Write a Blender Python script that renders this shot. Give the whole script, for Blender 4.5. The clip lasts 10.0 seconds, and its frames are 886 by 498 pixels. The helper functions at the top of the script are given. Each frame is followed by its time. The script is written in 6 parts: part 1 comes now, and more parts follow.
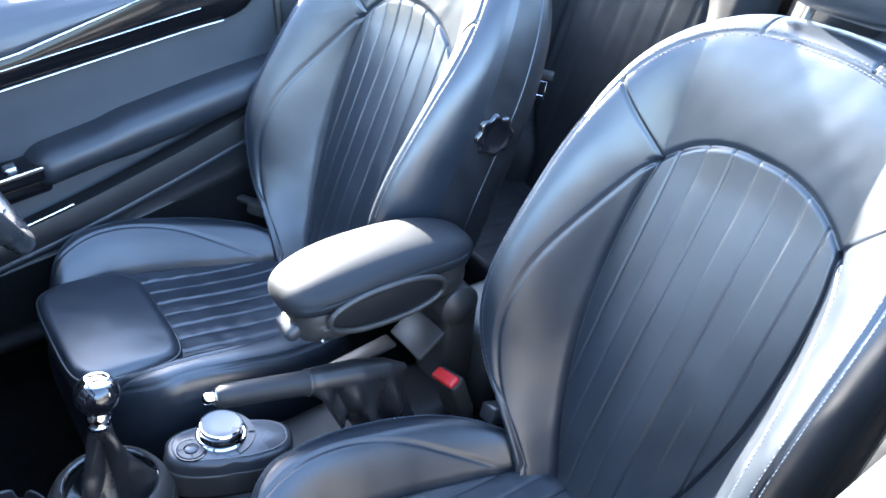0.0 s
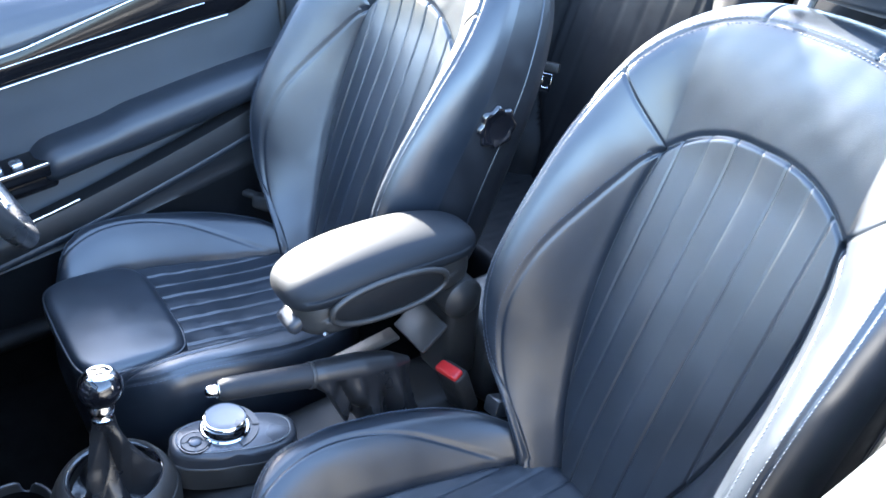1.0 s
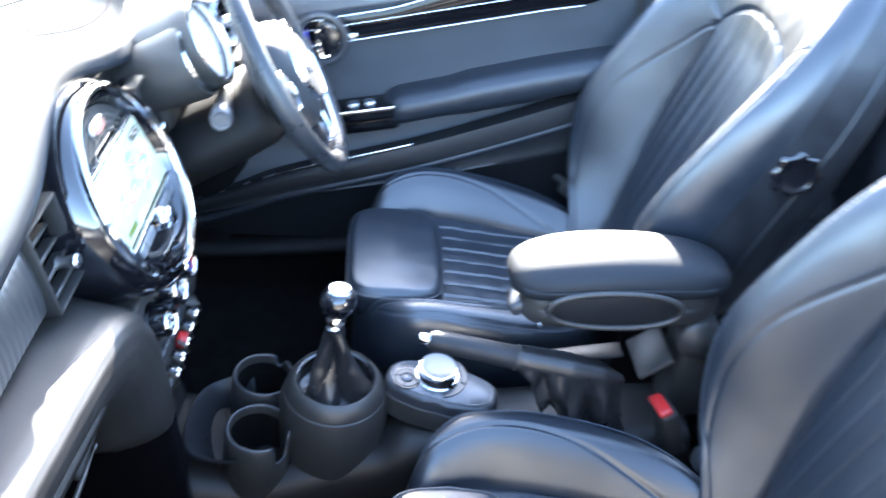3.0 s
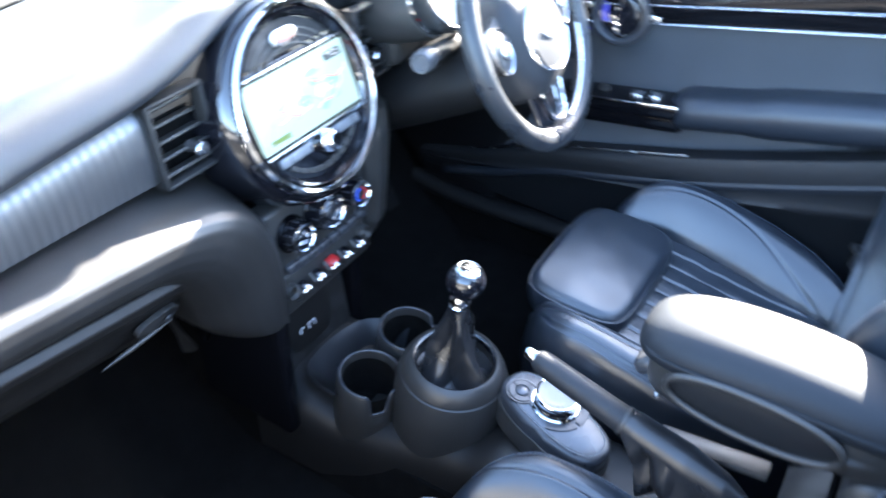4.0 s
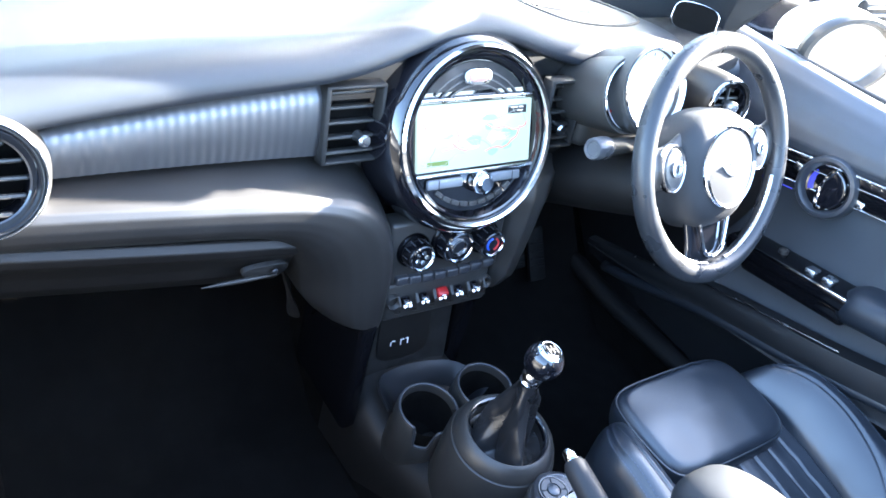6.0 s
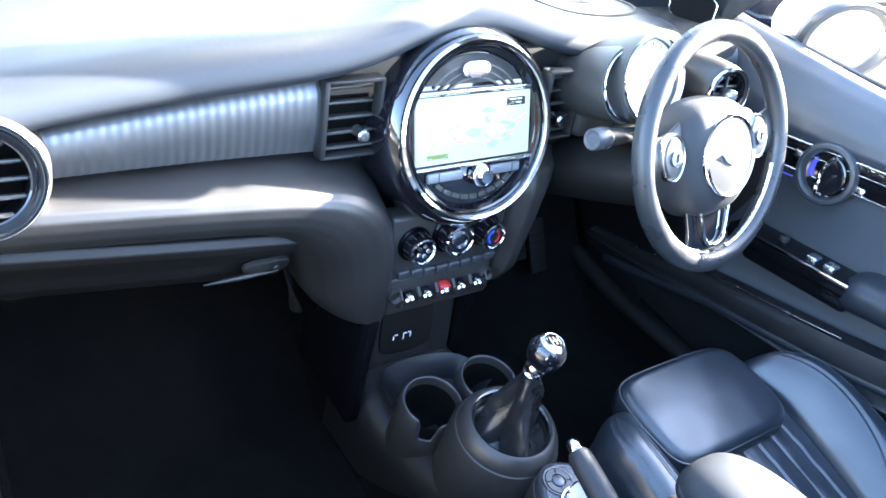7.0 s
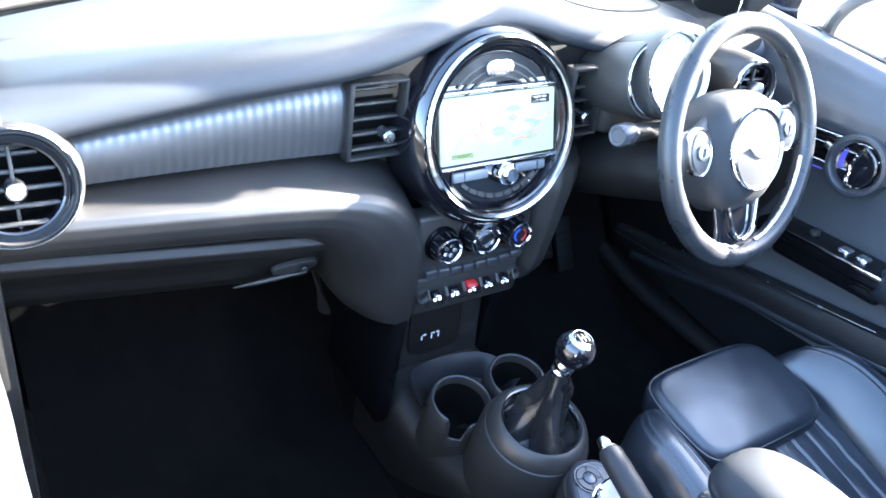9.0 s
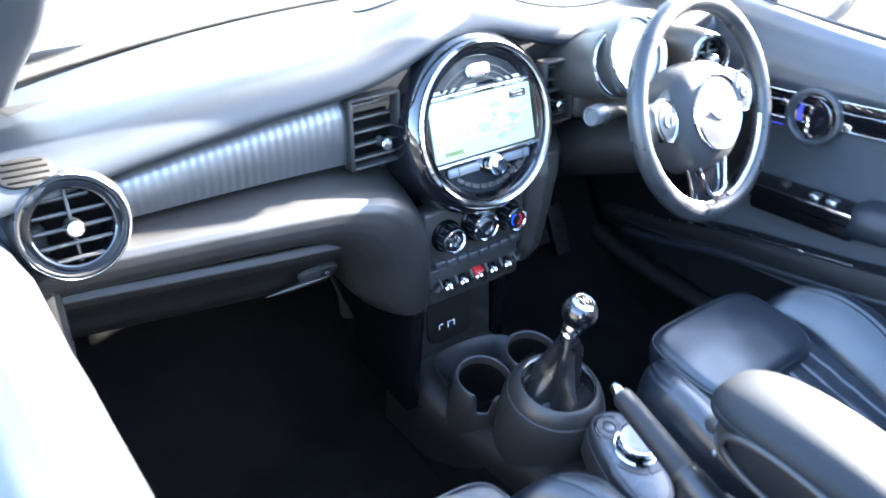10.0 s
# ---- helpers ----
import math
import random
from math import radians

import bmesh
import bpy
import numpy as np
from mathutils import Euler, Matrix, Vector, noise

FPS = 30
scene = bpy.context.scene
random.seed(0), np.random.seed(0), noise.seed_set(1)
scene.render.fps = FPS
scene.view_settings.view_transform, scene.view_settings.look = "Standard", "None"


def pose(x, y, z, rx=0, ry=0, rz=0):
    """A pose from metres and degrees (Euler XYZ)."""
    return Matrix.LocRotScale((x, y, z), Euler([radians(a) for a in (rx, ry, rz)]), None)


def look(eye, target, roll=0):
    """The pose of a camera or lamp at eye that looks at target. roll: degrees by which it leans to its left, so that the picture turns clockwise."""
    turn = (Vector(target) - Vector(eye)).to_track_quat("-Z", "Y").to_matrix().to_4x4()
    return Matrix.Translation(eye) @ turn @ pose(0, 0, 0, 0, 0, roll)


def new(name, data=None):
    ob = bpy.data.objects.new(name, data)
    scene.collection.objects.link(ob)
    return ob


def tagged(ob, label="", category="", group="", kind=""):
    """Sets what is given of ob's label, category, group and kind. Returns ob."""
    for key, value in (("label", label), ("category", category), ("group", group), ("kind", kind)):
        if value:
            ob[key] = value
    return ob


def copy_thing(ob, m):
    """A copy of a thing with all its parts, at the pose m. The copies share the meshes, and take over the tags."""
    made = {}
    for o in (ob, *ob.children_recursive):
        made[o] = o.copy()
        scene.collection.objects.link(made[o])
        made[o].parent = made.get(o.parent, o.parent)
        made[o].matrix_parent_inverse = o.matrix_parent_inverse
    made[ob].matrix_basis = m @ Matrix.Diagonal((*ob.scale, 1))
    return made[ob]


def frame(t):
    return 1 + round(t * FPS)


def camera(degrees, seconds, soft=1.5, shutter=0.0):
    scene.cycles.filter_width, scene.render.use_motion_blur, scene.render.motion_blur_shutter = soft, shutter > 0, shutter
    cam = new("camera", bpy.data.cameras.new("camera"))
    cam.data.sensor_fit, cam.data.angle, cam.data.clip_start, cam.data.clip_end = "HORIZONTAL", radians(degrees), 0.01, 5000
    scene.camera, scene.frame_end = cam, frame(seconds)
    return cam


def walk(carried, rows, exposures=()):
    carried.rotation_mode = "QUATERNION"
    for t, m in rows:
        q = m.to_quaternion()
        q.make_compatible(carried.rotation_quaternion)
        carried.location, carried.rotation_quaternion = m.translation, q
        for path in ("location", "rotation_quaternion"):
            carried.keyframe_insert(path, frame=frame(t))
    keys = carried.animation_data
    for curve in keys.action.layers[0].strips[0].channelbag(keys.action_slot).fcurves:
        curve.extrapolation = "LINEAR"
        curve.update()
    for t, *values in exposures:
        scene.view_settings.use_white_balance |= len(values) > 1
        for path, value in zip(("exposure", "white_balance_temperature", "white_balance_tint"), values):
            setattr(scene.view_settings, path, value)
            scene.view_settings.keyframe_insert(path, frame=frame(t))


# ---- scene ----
cam = camera(57.1, 10.0, 1.6, 0.6)
PATH = [
    (0, (-0.839, 0.079, 1.396), (0.479, -0.968, 0.315), 5.1),
    (0.5, (-0.842, 0.072, 1.395), (0.479, -0.967, 0.311), 4.8),
    (1, (-0.848, 0.067, 1.393), (0.481, -0.952, 0.3), 4.3),
    (1.5, (-0.848, 0.07, 1.393), (0.485, -0.942, 0.298), 4.4),
    (2, (-0.864, 0.066, 1.4), (0.483, -0.929, 0.306), 4.4),
    (2.5, (-0.932, 0.002, 1.42), (0.611, -0.626, 0.312), 2.2),
    (2.7, (-0.958, -0.035, 1.436), (0.639, -0.475, 0.316), 3.3),
    (3.8, (-0.767, -0.421, 1.382), (0.658, 0.222, 0.135), 0.3),
    (4, (-0.74, -0.472, 1.381), (0.602, 0.342, 0.142), 1.8),
    (4.5, (-0.706, -0.577, 1.398), (0.387, 0.59, 0.197), 6.6),
    (5, (-0.693, -0.575, 1.388), (0.363, 0.673, 0.236), 14.9),
    (5.5, (-0.689, -0.582, 1.39), (0.391, 0.652, 0.246), 16.0),
    (7, (-0.69, -0.582, 1.391), (0.385, 0.636, 0.224), 14.9),
    (7.5, (-0.69, -0.582, 1.39), (0.384, 0.637, 0.224), 14.9),
    (8, (-0.692, -0.583, 1.392), (0.369, 0.649, 0.227), 14.2),
    (8.5, (-0.693, -0.587, 1.392), (0.359, 0.647, 0.221), 13.8),
    (9, (-0.693, -0.586, 1.39), (0.329, 0.668, 0.214), 12.6),
    (9.5, (-0.704, -0.6, 1.4), (0.301, 0.687, 0.245), 9.9),
    (10, (-0.774, -0.681, 1.422), (0.26, 0.599, 0.286), 4.7),
]
walk(cam, [(t, look(eye, target, roll)) for t, eye, target, roll in PATH],
     [(0, 4.70, 6150, 10), (1.8, 4.75, 6150, 10), (2.6, 4.91, 6150, 10), (4.0, 4.85, 6150, 10), (5.0, 4.86, 6150, 10), (10, 4.86, 6150, 10)])

# ---- world, sun, exposure ----
SUN = Vector((0.90, -0.018, 0.40)).normalized()
world = bpy.data.worlds.new("sky")
scene.world = world
world.use_nodes = True
wn = world.node_tree
sky = wn.nodes.new("ShaderNodeTexSky")
sky.sky_type, sky.sun_disc = "NISHITA", False
sky.sun_elevation = math.asin(SUN.z)
sky.sun_rotation = math.atan2(SUN.x, SUN.y)
wn.links.new(sky.outputs[0], wn.nodes["Background"].inputs[0])
wn.nodes["Background"].inputs[1].default_value = 0.105
sun = new("sun", bpy.data.lights.new("sun", "SUN"))
sun.data.energy, sun.data.angle, sun.data.color = 5.0, radians(0.5), (1.0, 0.93, 0.82)
sun.matrix_world = look(SUN * 30, (0, 0, 0))


# ---- materials ----
def mat(name, base, rough=0.5, metal=0.0, var=0.25, grain=900.0, bump=0.15, blotch=14.0, spec=0.5, coat=0.0, crough=0.04, rvar=0.12, dist=0.0006):
    """A surface with blotches, grain and fine relief."""
    m = bpy.data.materials.new(name)
    m.use_nodes = True
    t = m.node_tree
    b = t.nodes["Principled BSDF"]
    b.inputs["Metallic"].default_value = metal
    b.inputs["Specular IOR Level"].default_value = spec
    b.inputs["Coat Weight"].default_value = coat
    b.inputs["Coat Roughness"].default_value = crough
    co = t.nodes.new("ShaderNodeTexCoord")
    n1 = t.nodes.new("ShaderNodeTexNoise")
    n1.inputs["Scale"].default_value, n1.inputs["Detail"].default_value = blotch, 6
    t.links.new(co.outputs["Object"], n1.inputs["Vector"])
    ramp = t.nodes.new("ShaderNodeMapRange")
    ramp.inputs[1].default_value, ramp.inputs[2].default_value = 0.3, 0.7
    ramp.inputs[3].default_value, ramp.inputs[4].default_value = 1 - var, 1 + var
    t.links.new(n1.outputs["Fac"], ramp.inputs[0])
    mul = t.nodes.new("ShaderNodeVectorMath")
    mul.operation = "SCALE"
    mul.inputs[0].default_value = base
    t.links.new(ramp.outputs[0], mul.inputs["Scale"])
    t.links.new(mul.outputs[0], b.inputs["Base Color"])
    rr = t.nodes.new("ShaderNodeMapRange")
    rr.inputs[1].default_value, rr.inputs[2].default_value = 0.3, 0.7
    rr.inputs[3].default_value, rr.inputs[4].default_value = max(0.02, rough - rvar * rough * 2), min(1, rough + rvar * rough * 2)
    n3 = t.nodes.new("ShaderNodeTexNoise")
    n3.inputs["Scale"].default_value, n3.inputs["Detail"].default_value = blotch * 2, 2
    t.links.new(co.outputs["Object"], n3.inputs["Vector"])
    t.links.new(n3.outputs["Fac"], rr.inputs[0])
    t.links.new(rr.outputs[0], b.inputs["Roughness"])
    if bump:
        n2 = t.nodes.new("ShaderNodeTexNoise")
        n2.inputs["Scale"].default_value, n2.inputs["Detail"].default_value = grain, 3
        t.links.new(co.outputs["Object"], n2.inputs["Vector"])
        bp = t.nodes.new("ShaderNodeBump")
        bp.inputs["Strength"].default_value, bp.inputs["Distance"].default_value = bump, dist
        t.links.new(n2.outputs["Fac"], bp.inputs["Height"])
        t.links.new(bp.outputs[0], b.inputs["Normal"])
    return m


def glow(name, colour, strength):
    m = bpy.data.materials.new(name)
    m.use_nodes = True
    b = m.node_tree.nodes["Principled BSDF"]
    b.inputs["Base Color"].default_value = (*[c * 0.2 for c in colour], 1)
    b.inputs["Roughness"].default_value = 0.25
    b.inputs["Emission Color"].default_value = (*colour, 1)
    b.inputs["Emission Strength"].default_value = strength
    return m


def glass(name, tint, rough=0.0):
    m = bpy.data.materials.new(name)
    m.use_nodes = True
    b = m.node_tree.nodes["Principled BSDF"]
    b.inputs["Base Color"].default_value = (*tint, 1)
    b.inputs["Roughness"].default_value = rough
    b.inputs["Transmission Weight"].default_value = 1.0
    b.inputs["IOR"].default_value = 1.45
    return m


LEATHER = mat("black leather", (0.0125, 0.0168, 0.0235), 0.34, grain=700, bump=0.25, blotch=9, var=0.2, spec=0.85, coat=0.08, crough=0.3, rvar=0.06)
STITCH = mat("grey thread", (0.085, 0.10, 0.125), 0.75, bump=0.0, spec=0.2)
SHELL = mat("black textured vinyl", (0.014, 0.015, 0.018), 0.42, grain=900, bump=0.3)
DASH = mat("black soft dash skin", (0.0135, 0.0168, 0.0225), 0.42, grain=1100, bump=0.3, blotch=4, var=0.06, rvar=0.03, spec=0.56)
HUBSKIN = mat("soft black hub vinyl", (0.018, 0.0195, 0.0225), 0.58, grain=900, bump=0.2, blotch=5, var=0.06, rvar=0.03, spec=0.35)
ARMPAD = mat("smooth black armrest vinyl", (0.0115, 0.0135, 0.0165), 0.55, spec=0.28, grain=900, bump=0.2, blotch=5, var=0.08, rvar=0.03)
PLASTIC = mat("black moulded plastic", (0.031, 0.0297, 0.0283), 0.40, grain=1300, bump=0.25, var=0.12, rvar=0.06)
LOWER = mat("grained black lower dash vinyl", (0.0162, 0.0152, 0.0146), 0.44, grain=1100, bump=0.25, blotch=6, var=0.10, rvar=0.04, spec=0.75)
# lower dash vinyl darkened: the shade under the ledge is in the colour
SHADEDVINYL = mat("shaded dark vinyl", (0.0112, 0.0104, 0.0100), 0.5, grain=1100, bump=0.25, blotch=6, var=0.08, rvar=0.04, spec=0.35)
TRIM = mat("grey-black door cloth vinyl", (0.038, 0.0445, 0.053), 0.55, grain=1000, bump=0.3, var=0.07, rvar=0.04)
DOORLOW = mat("black lower door plastic", (0.0075, 0.0082, 0.0095), 0.5, grain=1200, bump=0.3, var=0.08, rvar=0.04)
UNDERDASH = mat("dull black underdash plastic", (0.0062, 0.0060, 0.0060), 0.62, grain=1200, bump=0.3, var=0.1, rvar=0.04, spec=0.22)
MATTE = mat("matt black plastic", (0.010, 0.0096, 0.0094), 0.7, grain=1200, bump=0.2)
GLOSS = mat("piano black", (0.006, 0.006, 0.008), 0.06, bump=0.0, coat=1.0)
BLACKGLOSS = mat("black lacquered trim", (0.004, 0.004, 0.005), 0.10, bump=0.0, spec=0.22, var=0.05)
CHROME = mat("chrome", (0.82, 0.83, 0.85), 0.06, metal=1.0, bump=0.0, var=0.03)
SILVERPLASTIC = mat("silver plastic", (0.17, 0.18, 0.195), 0.42, metal=0.3, bump=0.0, var=0.05)
SATIN = mat("satin silver", (0.6, 0.61, 0.63), 0.25, metal=1.0, bump=0.0, var=0.05)
ALU = mat("brushed silver weave", (0.155, 0.158, 0.166), 0.42, metal=0.9, bump=0.0, var=0.03, rvar=0.02)
CARPET = mat("black carpet", (0.0050, 0.0047, 0.0045), 0.95, grain=1500, bump=0.9, spec=0.1, dist=0.003)
PAINT = mat("white car paint", (0.78, 0.78, 0.77), 0.25, bump=0.0, coat=0.8, var=0.03)
# darker copy of the seat leather: the rear's shade is put into its colour
SHADEDHIDE = mat("shaded rear leather", (0.0045, 0.0052, 0.0065), 0.6, grain=700, bump=0.25, blotch=9, var=0.15, spec=0.2)
RUBBER = mat("black rubber", (0.012, 0.012, 0.012), 0.6, bump=0.1)
RED = mat("red plastic", (0.42, 0.02, 0.02), 0.35, bump=0.0)
BLUE = mat("blue plastic", (0.02, 0.08, 0.5), 0.35, bump=0.0)
WHITE = mat("white print", (0.75, 0.76, 0.78), 0.5, bump=0.0)
TARMAC = mat("asphalt", (0.018, 0.018, 0.019), 0.85, grain=120, bump=0.8, blotch=0.8, var=0.3, dist=0.006)
MIRROR = mat("mirror", (0.9, 0.91, 0.92), 0.01, metal=1.0, bump=0.0, var=0.0)
SATINBLACK = mat("satin black plastic", (0.035, 0.037, 0.042), 0.3, bump=0.05, var=0.08, rvar=0.05)
GRIP = mat("black leather grip", (0.021, 0.0215, 0.0235), 0.55, grain=900, bump=0.25, spec=0.3)
GAITER = mat("soft black gaiter leather", (0.016, 0.0160, 0.0172), 0.32, grain=900, bump=0.2, spec=0.6)
NAVY = mat("blue-black car paint", (0.005, 0.006, 0.010), 0.2, bump=0.0, coat=1.0)
SILVER = mat("silver car paint", (0.42, 0.43, 0.45), 0.3, metal=0.6, bump=0.0, coat=1.0, var=0.05)
DARKGLASS = mat("tinted window glass", (0.01, 0.012, 0.014), 0.04, bump=0.0, spec=0.8)
PANELGREY = mat("satin grey panel", (0.075, 0.08, 0.09), 0.3, metal=0.3, bump=0.05, var=0.05)
WHITEPAD = mat("pale touch surface", (0.17, 0.175, 0.19), 0.35, bump=0.0, var=0.05)
DIALWHITE = mat("pale dial face", (0.7, 0.7, 0.68), 0.4, bump=0.0, var=0.05)
WHEELSKIN = mat("smooth black wheel leather", (0.021, 0.0225, 0.0255), 0.32, grain=1500, bump=0.2)
SCREEN = glow("lit screen", (0.70, 0.92, 0.84), 0.029)
MAPRED = glow("red map road", (0.95, 0.42, 0.34), 0.031)
MAPGREY = glow("grey map road", (0.6, 0.66, 0.62), 0.028)
MAPGREEN = glow("green map patch", (0.50, 0.84, 0.62), 0.028)
MAPWHITE = glow("white map patch", (0.95, 0.97, 0.96), 0.037)
SCALEGREEN = glow("green scale bar", (0.25, 0.4, 0.1), 0.02)
BLUELAMP = glow("blue ambient light", (0.10, 0.12, 0.9), 0.02)
REDLAMP = glow("pale red lamp", (0.85, 0.5, 0.45), 0.03)
DOORTOP = mat("dark grey door top vinyl", (0.027, 0.031, 0.0385), 0.45, spec=0.7, grain=1000, bump=0.25, blotch=6, var=0.1)
# dark grey for the added walls, so that reflections stay dim
HORIZONBLOCK = mat("grey horizon blocker", (0.05, 0.055, 0.06), 0.9, grain=60, bump=0.4, blotch=0.6, dist=0.004)
GLASS = glass("window glass", (0.93, 0.96, 0.95))
LENSGLASS = glass("clear glass", (0.98, 0.99, 1.0), 0.02)


# ---- mesh tools ----
def part(name, bm, material, parent=None, label="", sharp=40, recalc=True):
    me = bpy.data.meshes.new(name)
    if recalc:
        bmesh.ops.recalc_face_normals(bm, faces=bm.faces)
    bm.to_mesh(me)
    bm.free()
    me.polygons.foreach_set("use_smooth", [True] * len(me.polygons))
    me.set_sharp_from_angle(angle=radians(sharp))
    me.materials.append(material)
    ob = new(name, me)
    if parent:
        ob.parent = parent
        root = parent
        m = Matrix.Identity(4)
        while root:
            m = root.matrix_basis @ m if not root.parent else m
            root = root.parent
        ob.matrix_parent_inverse = m.inverted() if not parent.parent else Matrix.Identity(4)
    if label:
        ob["label"] = label
    return ob


def thing(name, label, category, base=(0, 0, 0), group="", kind=""):
    ob = new(name)
    ob.empty_display_size = 0.05
    ob.matrix_basis = Matrix.Translation(base)
    return tagged(ob, label, category, group, kind)


def solo(name, bm, material, label, category, kind="", group="", sharp=40):
    return tagged(part(name, bm, material, None, "", sharp), label, category, group, kind)


def B():
    return bmesh.new()


def box(bm, c, s, bev=0.0, seg=2, m=None):
    """A box of size s about c, with rounded edges, in the frame m."""
    r = bmesh.ops.create_cube(bm, size=1.0)
    vs = r["verts"]
    for v in vs:
        v.co = Vector((v.co.x * s[0], v.co.y * s[1], v.co.z * s[2]))
    if bev:
        es = list({e for v in vs for e in v.link_edges})
        out = bmesh.ops.bevel(bm, geom=es, offset=bev, segments=seg, profile=0.5, affect="EDGES")
        vs = list({v for f in out["faces"] for v in f.verts} | {v for v in vs if v.is_valid})
    mm = Matrix.Translation(c) if m is None else m @ Matrix.Translation(c)
    bmesh.ops.transform(bm, matrix=mm, verts=vs)
    return bm


def grid(bm, nu, nv, fn, wrap=False, caps=False):
    """A sheet of (nu+1) x (nv+1) points fn(u, v), u and v from 0 to 1."""
    rows = []
    for j in range(nv + 1):
        rows.append([bm.verts.new(fn(i / nu, j / nv)) for i in range(nu + (0 if wrap else 1))])
    k = len(rows[0])
    for j in range(nv):
        for i in range(k if wrap else k - 1):
            bm.faces.new((rows[j][i], rows[j][(i + 1) % k], rows[j + 1][(i + 1) % k], rows[j + 1][i]))
    if caps:
        bm.faces.new(rows[0][::-1])
        bm.faces.new(rows[-1])
    return bm


def frame_of(c, n, up):
    """A frame at c with z along n and y towards up."""
    n = Vector(n).normalized()
    x = Vector(up).cross(n).normalized()
    y = n.cross(x)
    return Matrix.Translation(c) @ Matrix((x, y, n)).transposed().to_4x4()


def revolve(bm, prof, m, seg=48, arc=None, sx=1.0, sy=1.0):
    """Turns a profile of (radius, height) round the z axis of m; arc: (from, to) degrees."""
    a0, a1 = (0, 360) if arc is None else arc
    full = arc is None

    def fn(u, v):
        i = v * (len(prof) - 1)
        r, h = prof[int(round(i))]
        a = radians(a0 + (a1 - a0) * u)
        return m @ Vector((r * math.cos(a) * sx, r * math.sin(a) * sy, h))
    grid(bm, seg, len(prof) - 1, fn, wrap=full)
    if full:
        bmesh.ops.remove_doubles(bm, verts=bm.verts, dist=1e-6)
    return bm


def sweep(bm, pts, rad, seg=10, closed=False, flat=1.0, up=(0, 0, 1), caps=True):
    """A tube along pts; rad: a number or a function of 0..1; flat squashes it along up."""
    pts = [Vector(p) for p in pts]
    n = len(pts)
    rows = []
    for i, p in enumerate(pts):
        a = pts[(i - 1) % n] if closed or i else p
        b = pts[(i + 1) % n] if closed or i < n - 1 else p
        d = (b - a).normalized()
        s = d.cross(Vector(up))
        s = s.normalized() if s.length > 1e-6 else Vector((1, 0, 0))
        w = s.cross(d)
        r = rad(i / (n - 1)) if callable(rad) else rad
        rows.append([bm.verts.new(p + s * r * math.cos(2 * math.pi * k / seg) + w * r * flat * math.sin(2 * math.pi * k / seg)) for k in range(seg)])
    for i in range(n if closed else n - 1):
        q, z = rows[i], rows[(i + 1) % n]
        for k in range(seg):
            bm.faces.new((q[k], q[(k + 1) % seg], z[(k + 1) % seg], z[k]))
    if caps and not closed:
        bm.faces.new(rows[0][::-1])
        bm.faces.new(rows[-1])
    return bm


def spline(pts, n=24, closed=False):
    """Catmull-Rom through pts."""
    p = [Vector(q) for q in pts]
    out = []
    k = len(p)
    spans = k if closed else k - 1
    for i in range(spans):
        a, b, c, d = (p[(i - 1) % k] if closed or i else p[0] * 2 - p[1]), p[i], p[(i + 1) % k], (p[(i + 2) % k] if closed or i + 2 < k else p[-1] * 2 - p[-2])
        m = max(2, n // spans)
        for j in range(m):
            t = j / m
            out.append(0.5 * (2 * b + (c - a) * t + (2 * a - 5 * b + 4 * c - d) * t * t + (3 * b - a - 3 * c + d) * t ** 3))
    if not closed:
        out.append(p[-1])
    return out


def lerp(a, b, t):
    return a + (b - a) * t


def interp(x, table):
    """Piecewise linear with eased joints."""
    if x <= table[0][0]:
        return table[0][1]
    for (a, p), (b, q) in zip(table, table[1:]):
        if x <= b:
            return lerp(p, q, (x - a) / (b - a))
    return table[-1][1]


def curve(x, table):
    """A smooth line through the points of a table."""
    if x <= table[0][0]:
        return table[0][1]
    n = len(table)
    for i in range(n - 1):
        (a, p), (b, q) = table[i], table[i + 1]
        if x <= b:
            d = (q - p) / (b - a)
            s0 = (d + (p - table[i - 1][1]) / (a - table[i - 1][0])) / 2 if i else d
            s1 = (d + (table[i + 2][1] - q) / (table[i + 2][0] - b)) / 2 if i + 2 < n else d
            h, t = b - a, (x - a) / (b - a)
            return p * (2 * t ** 3 - 3 * t * t + 1) + q * (3 * t * t - 2 * t ** 3) + h * s0 * (t ** 3 - 2 * t * t + t) + h * s1 * (t ** 3 - t * t)
    return table[-1][1]


def smooth(t):
    t = max(0.0, min(1.0, t))
    return t * t * (3 - 2 * t)


def plate(bm, outline, m, h, bev=0.0, seg=2):
    """An extruded outline (x, y) of height h in the frame m, its upper edge rounded."""
    vs = [bm.verts.new((x, y, 0)) for x, y in outline]
    f = bm.faces.new(vs)
    r = bmesh.ops.extrude_face_region(bm, geom=[f])
    top = [v for v in r["geom"] if isinstance(v, bmesh.types.BMVert)]
    for v in top:
        v.co.z = h
    allv = vs + top
    if bev:
        es = [e for e in {e for v in top for e in v.link_edges} if e.verts[0] in top and e.verts[1] in top]
        out = bmesh.ops.bevel(bm, geom=es, offset=bev, segments=seg, profile=0.5, affect="EDGES")
        allv = list({v for v in allv if v.is_valid} | {v for f in out["faces"] for v in f.verts})
    bmesh.ops.transform(bm, matrix=m, verts=allv)
    return bm


def oval(a, b, n=36, p=2.0):
    """A superellipse outline."""
    out = []
    for i in range(n):
        t = 2 * math.pi * i / n
        c, s = math.cos(t), math.sin(t)
        out.append((a * math.copysign(abs(c) ** (2 / p), c), b * math.copysign(abs(s) ** (2 / p), s)))
    return out


